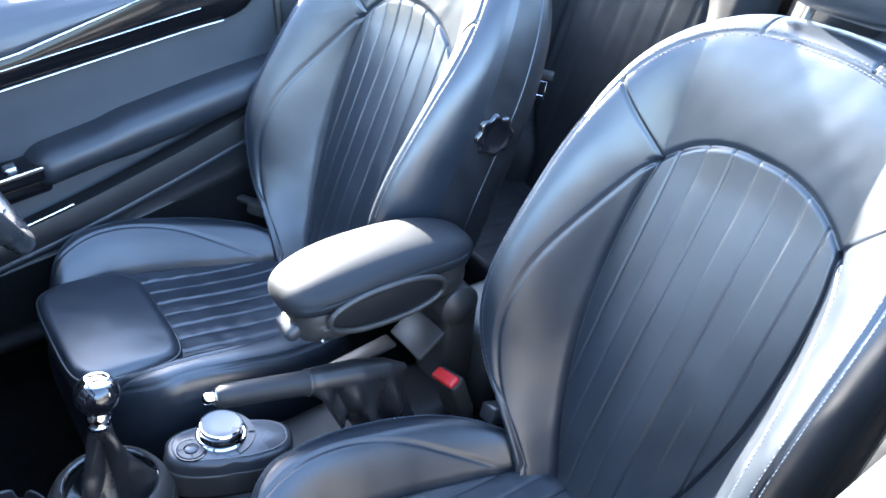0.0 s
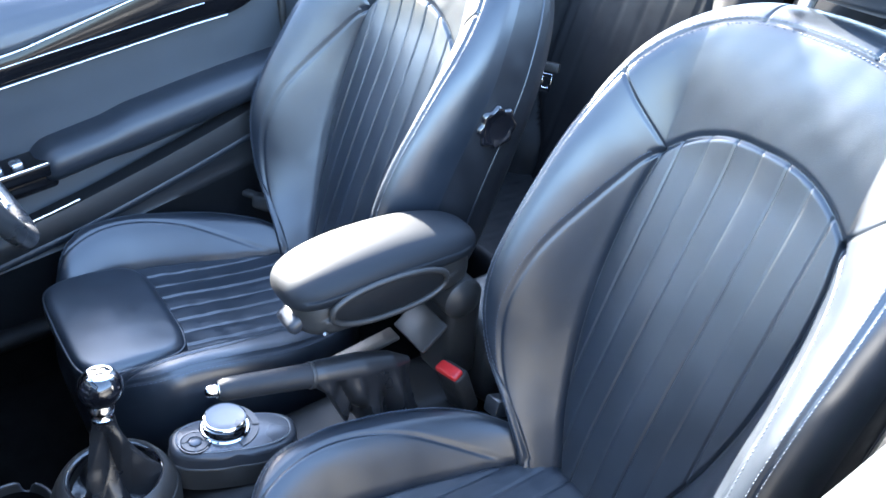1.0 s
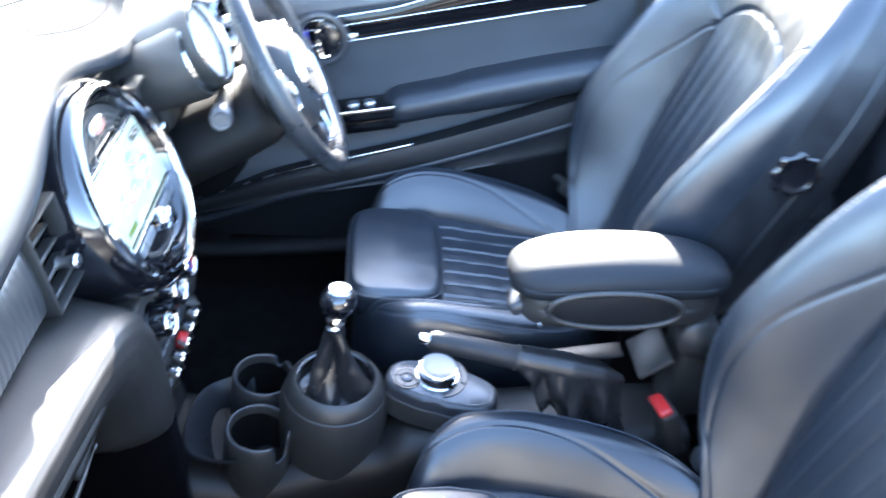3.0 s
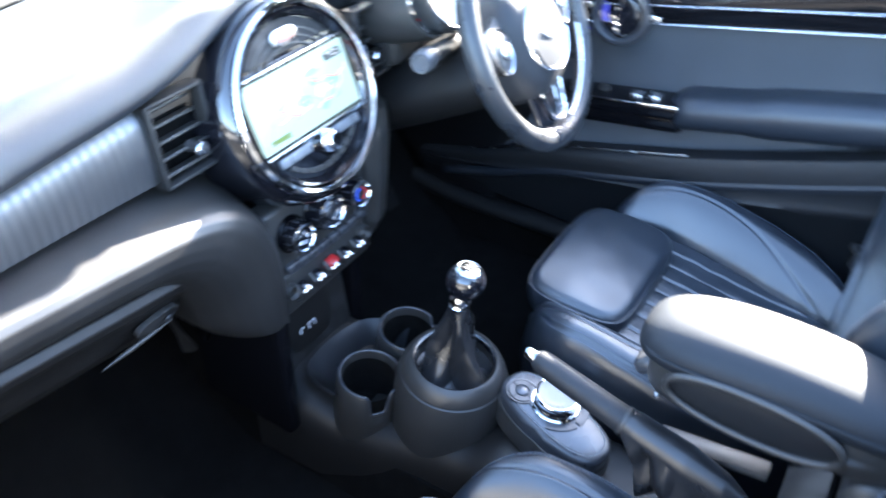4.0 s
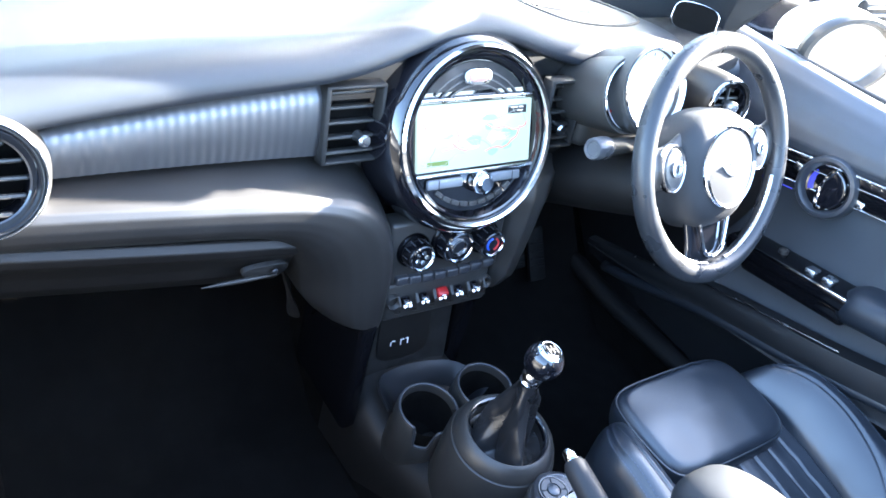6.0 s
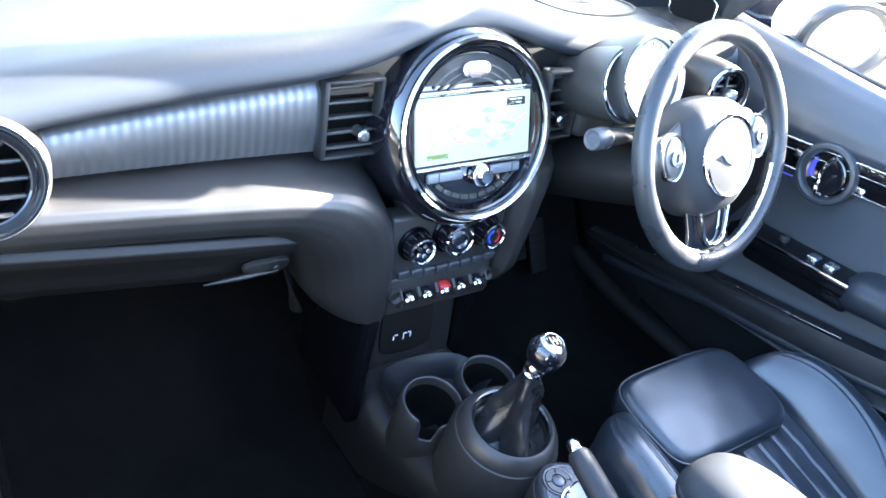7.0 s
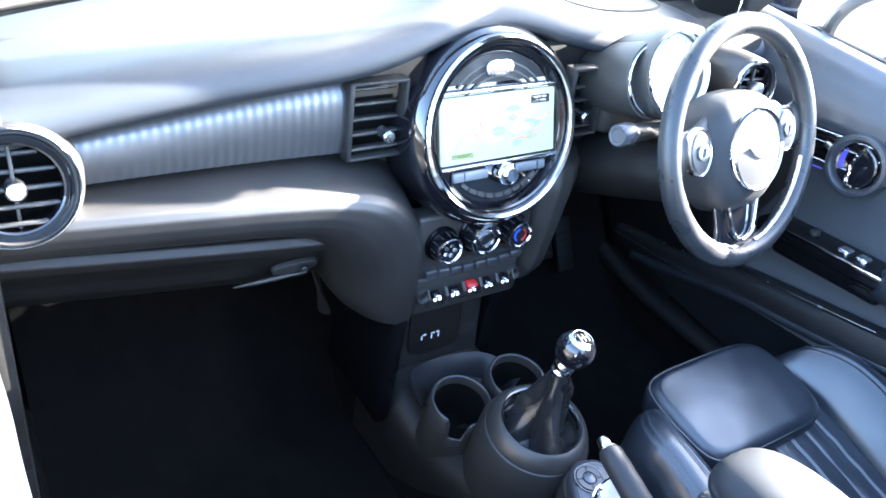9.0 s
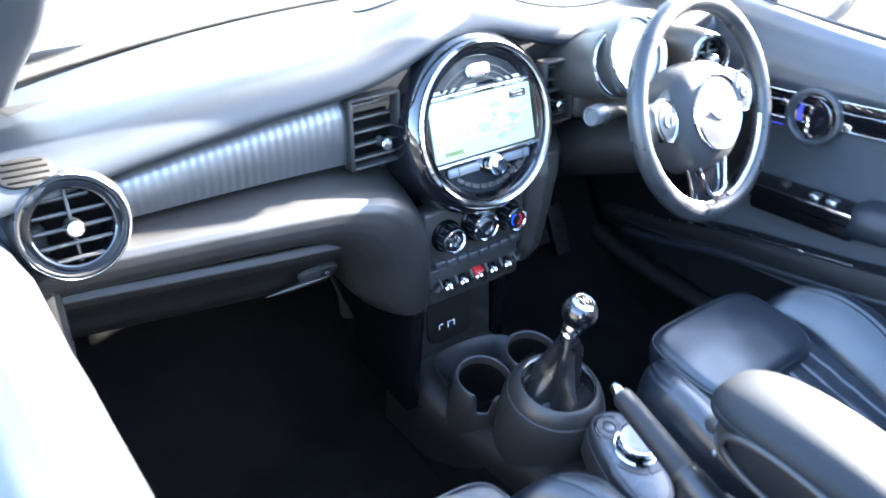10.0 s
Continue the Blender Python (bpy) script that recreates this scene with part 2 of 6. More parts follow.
# ---- ground and floor pan ----
def setting():
    bm = B()
    grid(bm, 40, 40, lambda u, v: Vector(((u - 0.5) * 400, (v - 0.5) * 400, 0)))
    solo("ground", bm, TARMAC, "grey asphalt car park ground", "ground", "structure")
    bm = B()
    # tub: a section across the car, with tunnel and sills, run along the car
    sec = [(-0.72, 0.36), (-0.66, 0.36), (-0.645, 0.33), (-0.63, 0.20), (-0.20, 0.19), (-0.12, 0.21), (-0.10, 0.32), (0.10, 0.32), (0.12, 0.21), (0.20, 0.19), (0.63, 0.20), (0.645, 0.33), (0.66, 0.36), (0.72, 0.36)]
    ys = [-1.6, -1.0, -0.98, -0.9, 0.30, 0.42, 0.60]
    dz = [0.22, 0.20, 0.14, 0.0, 0.0, 0.10, 0.34]

    def tub(u, v):
        j = int(round(v * 6))
        x, z = sec[int(round(u * 13))]
        return Vector((x, ys[j], z + (dz[j] if abs(x) < 0.64 else 0)))
    grid(bm, 13, 6, tub)
    solo("floor", bm, CARPET, "black carpeted car floor with a centre tunnel", "floor", "structure")


def horizon_blockers():
    # unseen walls, added only to dim the horizon in reflections
    for x, y, sx, sy in ((0, -26, 60, 0.4), (-30, 0, 0.4, 52)):
        bm = B()
        box(bm, (x, y, 2.2), (sx, sy, 4.4), 0.05, 2)
        solo("wall", bm, HORIZONBLOCK, "unseen grey wall added to hide the bright horizon", "wall", "structure")


# ---- front seats ----
REC = radians(20)
EV, EW = Vector((0, -math.sin(REC), math.cos(REC))), Vector((0, math.cos(REC), math.sin(REC)))
SEAT = Vector((-0.343, -0.627, 0.44))
TOPV = 0.735


def back_w(v):
    """Half the backrest's width at height v."""
    if v < 0.36:
        return curve(v, [(-0.06, 0.100), (0.0, 0.135), (0.05, 0.180), (0.10, 0.228), (0.15, 0.255), (0.2, 0.265), (0.26, 0.268), (0.36, 0.269)])
    return 0.269 * max(0.0, 1 - ((v - 0.36) / 0.375) ** 3.3) ** (1 / 2.5)


EDGE = np.array([(back_w(v), v) for v in [TOPV - (TOPV + 0.06) * (1 - i / 900) ** 2 for i in range(901)]])


def edge_d(u, v):
    """Distance from the backrest's outline, in its plane."""
    return float(np.sqrt(np.min((EDGE[:, 0] - abs(u)) ** 2 + (EDGE[:, 1] - v) ** 2)))


def panel_p(v):
    return curve(v, [(-0.05, 0.045), (0, 0.068), (0.05, 0.092), (0.10, 0.112), (0.16, 0.130), (0.25, 0.147), (0.36, 0.153), (0.44, 0.149), (0.5, 0.14), (0.7, 0.14)])


def arch(u):
    return 0.558 - 0.06 * min(1.3, abs(u) / 0.14) ** 2.6


def seam2(v):
    """The second bolster seam: distance from the middle at height v."""
    return curve(v, [(0.0, 0.096), (0.05, 0.138), (0.1, 0.176), (0.15, 0.197), (0.2, 0.204), (0.25, 0.2035), (0.3, 0.2), (0.35, 0.192), (0.4, 0.18), (0.44, 0.168), (0.47, 0.157), (0.5, 0.14)])


def groove(d, width, depth):
    return -depth * math.exp(-(d / width) ** 2)


def back_depth(u, v, d=None):
    """Height of the backrest's cover over its plane; d: distance from the outline."""
    d = edge_d(u, v) if d is None else d
    a, p = abs(u), panel_p(v)
    W = max(back_w(min(v, 0.36)), p + 0.06)
    hb = curve(v, [(-0.06, 0.045), (0.05, 0.075), (0.14, 0.10), (0.24, 0.126), (0.31, 0.124), (0.40, 0.106), (0.48, 0.083), (0.59, 0.042), (0.66, 0.018), (0.74, 0.005)])
    w = 0.0
    if a > p:
        w = hb * math.sin(math.pi / 2 * min(1, (a - p) / (0.74 * (W - p)))) ** 1.25
    k = smooth((v - 0.46) / 0.16)
    w += 0.018 * smooth((v - 0.49) / 0.17)
    r, drop = lerp(0.034, 0.052, k), lerp(hb * 0.5 + 0.035, 0.055, k)
    if d < r:
        w -= drop * (1 - math.sqrt(max(0, 1 - (1 - d / r) ** 2)))
    inside = v < arch(u) and a < p
    if inside:
        c = 0.0765
        q = (u / c) % 1.0 - 0.5
        w += groove((abs(q) - 0.5) * c, 0.0015, 0.0012)
        w += 0.016 * (1 - (a / p) ** 2) * smooth((0.52 - v) / 0.42) * smooth((v + 0.06) / 0.16)
        w += groove(q * c, 0.0017, 0.0028) - 0.0009 * (2 * q) ** 4 - 0.003 + 0.003 * smooth((v - 0.1) / 0.3)
        w += 0.0008 * noise.noise(Vector((u * 25, v * 8, 2.2)))
    if a < 0.152:
        slope = 0.06 * 2.6 / 0.14 * (a / 0.14) ** 1.6
        w += groove((v - arch(u)) / math.sqrt(1 + slope * slope), 0.0042, 0.005)
    if v < arch(min(a, 0.14)):
        w += groove(a - p, 0.0032, 0.007)
    if v < 0.5:
        w += groove(a - seam2(v), 0.0026, 0.0036)
    s = ((a - 0.14) * (0.589 - 0.503) - (v - 0.503) * (0.227 - 0.14)) / 0.1223
    if 0.137 < a and d > 0.03 and 0.49 < v < 0.62:
        w += groove(s, 0.0026, 0.0036)
    w += groove(d - 0.031, 0.0024, 0.0030)
    if d < 0.031 and v > 0.6:
        w += groove(a - 0.075, 0.0024, 0.003)
    if not inside:
        w += 0.0022 * noise.noise(Vector((u * 6, v * 7, 1.3))) + 0.0007 * noise.noise(Vector((u * 34 + v * 16, v * 12 - u * 8, 5.1))) * smooth(d / 0.05)
    return w


def back_point(u, v, w):
    return SEAT + Vector((u, 0, 0)) + EV * v + EW * w


def seat():
    s = thing("car_seat", "black leather sports car seat with pleated centre and grey stitching", "car seat", (SEAT.x, -0.42, 0.22), "front seats")
    # columns: fractions of the pleated panel, then of the bolster
    cols = [("p", -1 + 2 * i / 220) for i in range(221)]
    side = [("b", (i / 62) ** 1.05) for i in range(1, 63)]
    cols = [(k, -q) for k, q in reversed(side)] + cols + side
    rows = [lerp(-0.05, 0.45, i / 150) for i in range(150)] + [lerp(0.45, 0.60, i / 80) for i in range(80)] + [TOPV - 0.0002 - 0.135 * (1 - i / 70) ** 2 for i in range(71)]
    nu, nv = len(cols) - 1, len(rows) - 1
    sheets = {k: B() for k in ("backrest_panel", "backrest_shoulder", "bolster", "bolster_b")}
    cache = {}
    for j, v in enumerate(rows):
        W = back_w(v)
        p = min(panel_p(v), 0.66 * W)
        for i, (k, q) in enumerate(cols):
            u = q * p if k == "p" else math.copysign(lerp(p, W, abs(q)), q)
            rim = i in (0, nu) or j == nv
            cache[i, j] = (u, v, back_point(u, v, back_depth(u, v, 0.0 if rim else None)))
    vert, norms = {}, {k: [] for k in sheets}
    for j in range(nv):
        for i in range(nu):
            u = sum(cache[i + a, j + b][0] for a in (0, 1) for b in (0, 1)) / 4
            v = sum(cache[i + a, j + b][1] for a in (0, 1) for b in (0, 1)) / 4
            a = abs(u)
            if a < panel_p(v) and v < arch(u):
                k = "backrest_panel"
            elif v > 0.503 + (a - 0.14) * 0.988 and v > 0.45:
                k = "backrest_shoulder"
            else:
                k = "bolster" if u > 0 else "bolster_b"
            bm = sheets[k]
            q = []
            for ij in ((i, j), (i, j + 1), (i + 1, j + 1), (i + 1, j)):
                if (k, ij) not in vert:
                    vert[k, ij] = bm.verts.new(cache[ij][2])
                    p, r = ij
                    du = cache[min(p + 1, nu), r][2] - cache[max(p - 1, 0), r][2]
                    dv = cache[p, min(r + 1, nv)][2] - cache[p, max(r - 1, 0)][2]
                    nn = dv.cross(du)
                    norms[k].append(nn.normalized() if nn.length > 1e-12 else EW)
                q.append(vert[k, ij])
            bm.faces.new(q)
    for k, bm in sheets.items():
        ob = part(k.replace("_b", "") if k.endswith("_b") else k, bm, LEATHER, s, "", 180, False)
        ob.data.normals_split_custom_set_from_vertices(norms[k])
    # flank and shell behind, from the outline to the rear
    bm = B()
    ring = [(-back_w(v), v) for v in rows] + [(back_w(v), v) for v in reversed(rows)]
    rimw = [back_depth(u, v, 0.0) for u, v in ring]

    def shell(u, v):
        i = int(round(u * (len(ring) - 1)))
        x, y = ring[i]
        k = interp(v * 6, list(enumerate((0, 0.15, 0.4, 0.7, 0.9, 1.0, 1.0))))
        f = interp(v * 6, list(enumerate((1.0, 1.004, 1.006, 1.0, 0.985, 0.95, 0.0))))
        return back_point(x * f, 0.38 + (y - 0.38) * f if y > 0.38 else y, lerp(rimw[i], -0.105, k))
    grid(bm, len(ring) - 1, 6, shell)
    part("back_shell", bm, SHELL, s, "dark vinyl shell", 60)
    bm = B()
    n = len(ring) - 1
    sweep(bm, [shell(i / n, 2.5 / 6) * 1.0 for i in range(20, n - 19, 6)], 0.0022, 6)
    part("side_seam", bm, LEATHER, s, "raised seam round the flank", 180)
    # seams: rows of single stitches
    bm = B()

    def stitch(pa, pb):
        a = back_point(*pa, back_depth(*pa) + 0.0011)
        b = back_point(*pb, back_depth(*pb) + 0.0011)
        t = b - a
        if t.length < 1e-5:
            return
        n = EW
        sd = t.cross(n).normalized() * 0.0006
        up = n * 0.0009
        vs = [bm.verts.new(q) for q in (a - sd, a + sd, b + sd, b - sd, (a + b) / 2 + up)]
        for x, y in ((0, 1), (1, 2), (2, 3), (3, 0)):
            bm.faces.new((vs[x], vs[y], vs[4]))

    def run(path, pitch=0.0060, length=0.0040):
        acc = 0.0
        for (ax, ay), (bx, by) in zip(path, path[1:]):
            L = math.hypot(bx - ax, by - ay)
            while acc < L:
                f, g = acc / L, min(1.0, (acc + length) / L)
                stitch((lerp(ax, bx, f), lerp(ay, by, f)), (lerp(ax, bx, g), lerp(ay, by, g)))
                acc += pitch
            acc -= L

    def inset(o):
        out = []
        pts = [Vector((x, y, 0)) for x, y in ring[::3]]
        for a, b, c in zip(pts, pts[1:], pts[2:]):
            t = (c - a).normalized()
            q = b + Vector((t.y, -t.x, 0)) * o
            if q.y > 0.0 and (not out or (Vector((*out[-1], 0)) - q).length > 0.008):
                out.append((q.x, q.y))
        return out
    for o in (0.0265, 0.0355):
        run(inset(o))
    for sg in (-1, 1):
        run([(sg * (seam2(v) + 0.0048), v) for v in [0.01 * i for i in range(50)]])
    tagged(part("stitching", bm, STITCH, s, "rows of grey stitches"), kind="stuff")
    # headrest
    bm = B()

    def head(u, v):
        a, b = 2 * math.pi * u, math.pi * (v - 0.5)
        c, e = math.cos(b), math.sin(b)
        pw = lambda x, p: math.copysign(abs(x) ** p, x)
        return SEAT + EV * (0.862 + 0.118 * pw(e, 0.8)) + Vector((0.135 * pw(c, 0.6) * pw(math.cos(a), 0.7), 0, 0)) + EW * (-0.012 + 0.052 * pw(c, 0.6) * pw(math.sin(a), 0.8))
    grid(bm, 36, 18, head, wrap=True)
    bmesh.ops.remove_doubles(bm, verts=bm.verts, dist=1e-5)
    part("headrest", bm, LEATHER, s, "padded leather headrest", 180)
    for sx in (-0.06, 0.06):
        bm = B()
        sweep(bm, [SEAT + Vector((sx, 0, 0)) + EV * q + EW * -0.045 for q in (0.62, 0.775)], 0.006)
        part("headrest_post", bm, SATINBLACK, s)
    # cushion: t runs from the back to the front
    def cush_w(t):
        return curve(t, [(0, 0.085), (0.07, 0.132), (0.18, 0.205), (0.3, 0.243), (0.6, 0.262), (0.76, 0.255)]) if t < 0.76 else 0.255 - 0.115 * ((t - 0.76) / 0.24) ** 2.4

    def cush_p(t):
        """Half the width of the pleated panel, which closes in an arch at the back."""
        return curve(t, [(0, 0.03), (0.05, 0.072), (0.11, 0.097), (0.19, 0.115), (0.4, 0.14), (0.6, 0.15), (0.8, 0.15), (1, 0.122)])

    def cush_s(t):
        """The second seam, which runs out of the panel's edge along the bolster."""
        return curve(t, [(0.16, 0.106), (0.2, 0.122), (0.33, 0.163), (0.47, 0.196), (0.63, 0.212), (0.83, 0.203), (1, 0.17)])

    def cush(a, t):
        y = lerp(-0.655, -0.145, t)
        W, p = cush_w(t), cush_p(t)
        u = a * W
        au = abs(u)
        z = curve(t, [(0, 0.44), (0.3, 0.442), (0.7, 0.470), (0.85, 0.476), (0.93, 0.466), (1.0, 0.42)])
        hb = curve(t, [(0, 0.02), (0.2, 0.048), (0.5, 0.066), (0.75, 0.066), (0.9, 0.045), (1, 0.01)])
        if au > p:
            q = (au - p) / max(0.01, W - p)
            z += hb * math.sin(math.pi / 2 * min(1, q / 0.62))
            if q > 0.68:
                z -= (hb * 0.3 + 0.024) * (1 - math.sqrt(max(0, 1 - ((q - 0.68) / 0.32) ** 2)))
            z += 0.0018 * noise.noise(Vector((u * 12, y * 14, 8)))
        else:
            c = 0.0745
            q = (u / c) % 1.0 - 0.5
            z += groove(q * c, 0.0022, 0.0034) - 0.0012 * (2 * q) ** 4 + groove((abs(q) - 0.5) * c, 0.0018, 0.0016)
            z += 0.0016 * noise.noise(Vector((u * 16, y * 34, 3))) * (0.35 + smooth((t - 0.4) / 0.25)) + 0.0009 * noise.noise(Vector((u * 55, y * 20, 9)))
        z += groove(au - p, 0.0035, 0.006)
        if 0.16 < t < 0.95 and cush_s(t) > p:
            z += groove(au - cush_s(t), 0.0028, 0.0038 * smooth((cush_s(t) - p) / 0.012))
        z -= 0.035 * max(0.0, 1 - t / 0.09) ** 2
        z += groove(W - 0.016 - au, 0.002, 0.002)
        return Vector((SEAT.x + u, y, z))
    for k in ("cushion_panel", "cushion_bolster", "cushion_bolster_b"):
        bm = B()

        def fn(u, v):
            W, p = cush_w(v), cush_p(v)
            lo, hi = {"cushion_panel": (-p, p), "cushion_bolster": (p, W), "cushion_bolster_b": (-W, -p)}[k]
            return cush(max(-1, min(1, lerp(lo, hi, u) / W)), v)
        grid(bm, 130 if k == "cushion_panel" else 56, 110, fn)
        part(k.replace("_b", "") if k.endswith("r_b") else k, bm, LEATHER, s, "", 180)
    bm = B()
    for sg in (-1, 1):
        t = 0.03
        while t < 0.93:
            for o in (0.0205, 0.011):
                a, b = (cush(sg * (1 - o / cush_w(q)), q) + Vector((0, 0, 0.0008)) for q in (t, t + 0.008))
                sd = Vector((0.0007, 0, 0))
                vs = [bm.verts.new(q) for q in (a - sd, a + sd, b + sd, b - sd, (a + b) / 2 + Vector((0, 0, 0.0008)))]
                for x, y in ((0, 1), (1, 2), (2, 3), (3, 0)):
                    bm.faces.new((vs[x], vs[y], vs[4]))
            t += 0.0125
    tagged(part("stitching", bm, STITCH, s, "rows of grey stitches"), kind="stuff")
    # sides of the cushion
    bm = B()

    def skirt(u, v):
        if u < 0.4:
            q = cush(-1, u / 0.4)
        elif u > 0.6:
            q = cush(1, (1 - u) / 0.4)
        else:
            q = cush(-1 + 2 * (u - 0.4) / 0.2, 1)
        h = smooth(v)
        k = 1 + 0.018 * math.sin(math.pi * v ** 0.6) - 0.05 * v
        return Vector((SEAT.x + (q.x - SEAT.x) * k, q.y + 0.012 * math.sin(math.pi * v) * (1 if 0.4 < u < 0.6 else 0), lerp(q.z, 0.235, v)))
    grid(bm, 120, 12, skirt)
    part("cushion_side", bm, LEATHER, s, "", 180)
    # thigh support: a rounded oblong pad with a rolled edge
    bm = B()

    def pad(u, v):
        a = 2 * math.pi * u
        ex = 0.36
        x, y = 0.127 * math.copysign(abs(math.cos(a)) ** ex, math.cos(a)), 0.072 * math.copysign(abs(math.sin(a)) ** ex, math.sin(a))
        nx = Vector((x / 0.127 ** 2, y / 0.072 ** 2, 0)).normalized()
        if v < 0.5:
            f = v / 0.5
            x, y, h, o = x * f, y * f, 0.0, 0.0
        elif v < 0.8:
            q = (v - 0.5) / 0.3 * math.pi / 2
            o, h = 0.020 * math.sin(q), 0.022 * (math.cos(q) - 1)
        else:
            o, h = 0.020 - 0.012 * ((v - 0.8) / 0.2) ** 2, -0.022 - 0.045 * (v - 0.8) / 0.2
        x, y = x + nx.x * o, y + nx.y * o
        dome = 0.009 * (1 - (x / 0.147) ** 2) * (1 - 0.6 * (y / 0.086) ** 2)
        nz = 0.0012 * noise.noise(Vector((x * 20, y * 20, 4)))
        return Vector((SEAT.x - 0.012 + x, -0.216 + y, 0.507 + h + dome + nz - 0.08 * max(0, y) + 0.10 * y))
    grid(bm, 96, 40, pad, wrap=True)
    bmesh.ops.remove_doubles(bm, verts=bm.verts, dist=1e-5)
    ts = part("thigh_support", bm, LEATHER, s, "separate padded thigh support", 180)
    bm = B()
    sweep(bm, [pad(i / 80, 0.70) for i in range(80)], 0.0022, 8, closed=True)
    part("piping", bm, LEATHER, ts, "", 180)
    bm = B()
    box(bm, (SEAT.x, -0.40, 0.24), (0.30, 0.40, 0.06), 0.01)
    part("seat_base", bm, MATTE, s)
    return s


# ---- dashboard ----
def dash():
    d = thing("dashboard", "black soft-touch dashboard with a ribbed silver trim strip", "dashboard", (0, 0.3, 0.3))
    # top pad: sections from the front lip back to the windscreen
    bm = B()

    def top(u, v):
        x = lerp(-0.70, 0.655, u)
        brow = math.exp(-((x - 0.01) / 0.15) ** 2)
        hood = math.exp(-((x - 0.33) / 0.16) ** 2)
        lip_y = 0.238 - 0.05 * (abs(x) / 0.7) ** 3 + 0.028 * brow
        lip_z = 0.925 + 0.02 * math.exp(-((abs(x) - 0.25) / 0.3) ** 2) + 0.058 * brow
        lip_y += 0.07 * smooth((x - 0.42) / 0.09)
        far_y = 0.585 - 0.16 * (abs(x) / 0.65) ** 2
        far_z = 0.945 - 0.03 * smooth((x - 0.42) / 0.14)
        lip_z -= 0.035 * smooth((x - 0.42) / 0.12)
        t = v
        if t < 0.05:
            q = t / 0.05
            return Vector((x, lip_y + 0.035 * (1 - q) ** 1.3, lip_z - 0.015 - 0.014 * (1 - q)))
        if t < 0.25:
            q = (t - 0.05) / 0.20
            return Vector((x, lip_y + 0.05 * (1 - math.cos(q * math.pi / 2)) , lip_z - 0.015 + 0.045 * math.sin(q * math.pi / 2)))
        q = (t - 0.25) / 0.75
        return Vector((x, lerp(lip_y + 0.05, far_y, q), lerp(lip_z + 0.03, far_z, smooth(q))))
    grid(bm, 90, 40, top)
    part("top_pad", bm, DASH, d, "", 180)
    # black backing behind strip and vents
    bm = B()
    box(bm, (0, 0.335, 0.80), (1.30, 0.12, 0.30), 0.01)
    part("backing", bm, MATTE, d)
    # ribbed strip
    bm = B()
    n = 27

    def strip(u, v):
        x = lerp(-0.565, -0.222, u)
        zt, zb = lerp(0.898, 0.925, u), lerp(0.840, 0.824, u)
        y = 0.252 + 0.012 * v - 0.011 * math.sin(math.pi * (0.1 + 0.85 * v)) ** 0.6 - 0.012 * (1 - u) ** 2 + 0.011 * smooth((v - 0.74) / 0.26) ** 2
        rib = 0.00042 * math.cos(2 * math.pi * n * u)
        return Vector((x, y + rib, lerp(zb, zt, v)))
    grid(bm, n * 10, 12, strip)
    part("trim_strip", bm, ALU, d, "ribbed silver trim strip", 180)
    # lower pad of the passenger side: a padded ledge that turns down beside the centre stack
    bm = B()
    outer = spline([(-0.70, 0, 0.833), (-0.58, 0, 0.827), (-0.45, 0, 0.819), (-0.33, 0, 0.811), (-0.24, 0, 0.803), (-0.175, 0, 0.787), (-0.130, 0, 0.752), (-0.107, 0, 0.70), (-0.099, 0, 0.64), (-0.098, 0, 0.58), (-0.100, 0, 0.552), (-0.106, 0, 0.534)], 110)
    inner = spline([(-0.70, 0, 0.758), (-0.58, 0, 0.752), (-0.46, 0, 0.744), (-0.36, 0, 0.737), (-0.30, 0, 0.728), (-0.270, 0, 0.708), (-0.254, 0, 0.68), (-0.242, 0, 0.65), (-0.234, 0, 0.622), (-0.224, 0, 0.595), (-0.208, 0, 0.572), (-0.188, 0, 0.556)], 110)
    prof = [(-0.16, 0.300, 0.30), (-0.07, 0.25, 0.235), (-0.02, 0.215, 0.205), (0.01, 0.197, 0.188), (0.05, 0.184, 0.176), (0.11, 0.174, 0.169), (0.22, 0.168, 0.166), (0.40, 0.166, 0.166), (0.55, 0.167, 0.170), (0.68, 0.171, 0.178), (0.80, 0.178, 0.190), (0.90, 0.189, 0.206), (0.97, 0.202, 0.222), (1.0, 0.222, 0.25), (1.0, 0.26, 0.33)]

    def ledge(u, v):
        n = len(outer) - 1
        o, i = outer[int(round(u * n))], inner[int(round(u * n))]
        k = v * (len(prof) - 1)
        m = min(int(k), len(prof) - 2)
        f, ya, yb = (lerp(prof[m][c], prof[m + 1][c], k - m) for c in (0, 1, 2))
        q = o.lerp(i, f)
        turn = smooth((u - 0.45) / 0.3)
        y = lerp(ya, yb, turn) + 0.035 * max(0, (-0.165 - o.x) / 0.535) + 0.09 * smooth((u - 0.93) / 0.07) ** 2
        return Vector((q.x, y, q.z))
    grid(bm, len(outer) - 1, 56, ledge)
    part("lower_pad", bm, LOWER, d, "", 180)
    # inner cheeks beside the centre stack
    bm = B()
    prof = [(0.27, 0.775), (0.22, 0.777), (0.18, 0.765), (0.168, 0.735), (0.166, 0.66), (0.168, 0.58), (0.185, 0.545), (0.21, 0.535), (0.32, 0.535)]

    def cheek(u, v):
        i = v * (len(prof) - 1)
        k = min(int(i), len(prof) - 2)
        y, z = (lerp(prof[k][c], prof[k + 1][c], i - k) for c in (0, 1))
        # outer flank, face, inner flank
        xs = [(0.235, 0.14), (0.222, 0.08), (0.20, 0.04), (0.172, 0.018), (0.142, 0.014), (0.118, 0.03), (0.108, 0.09)]
        j = u * (len(xs) - 1)
        m = min(int(j), len(xs) - 2)
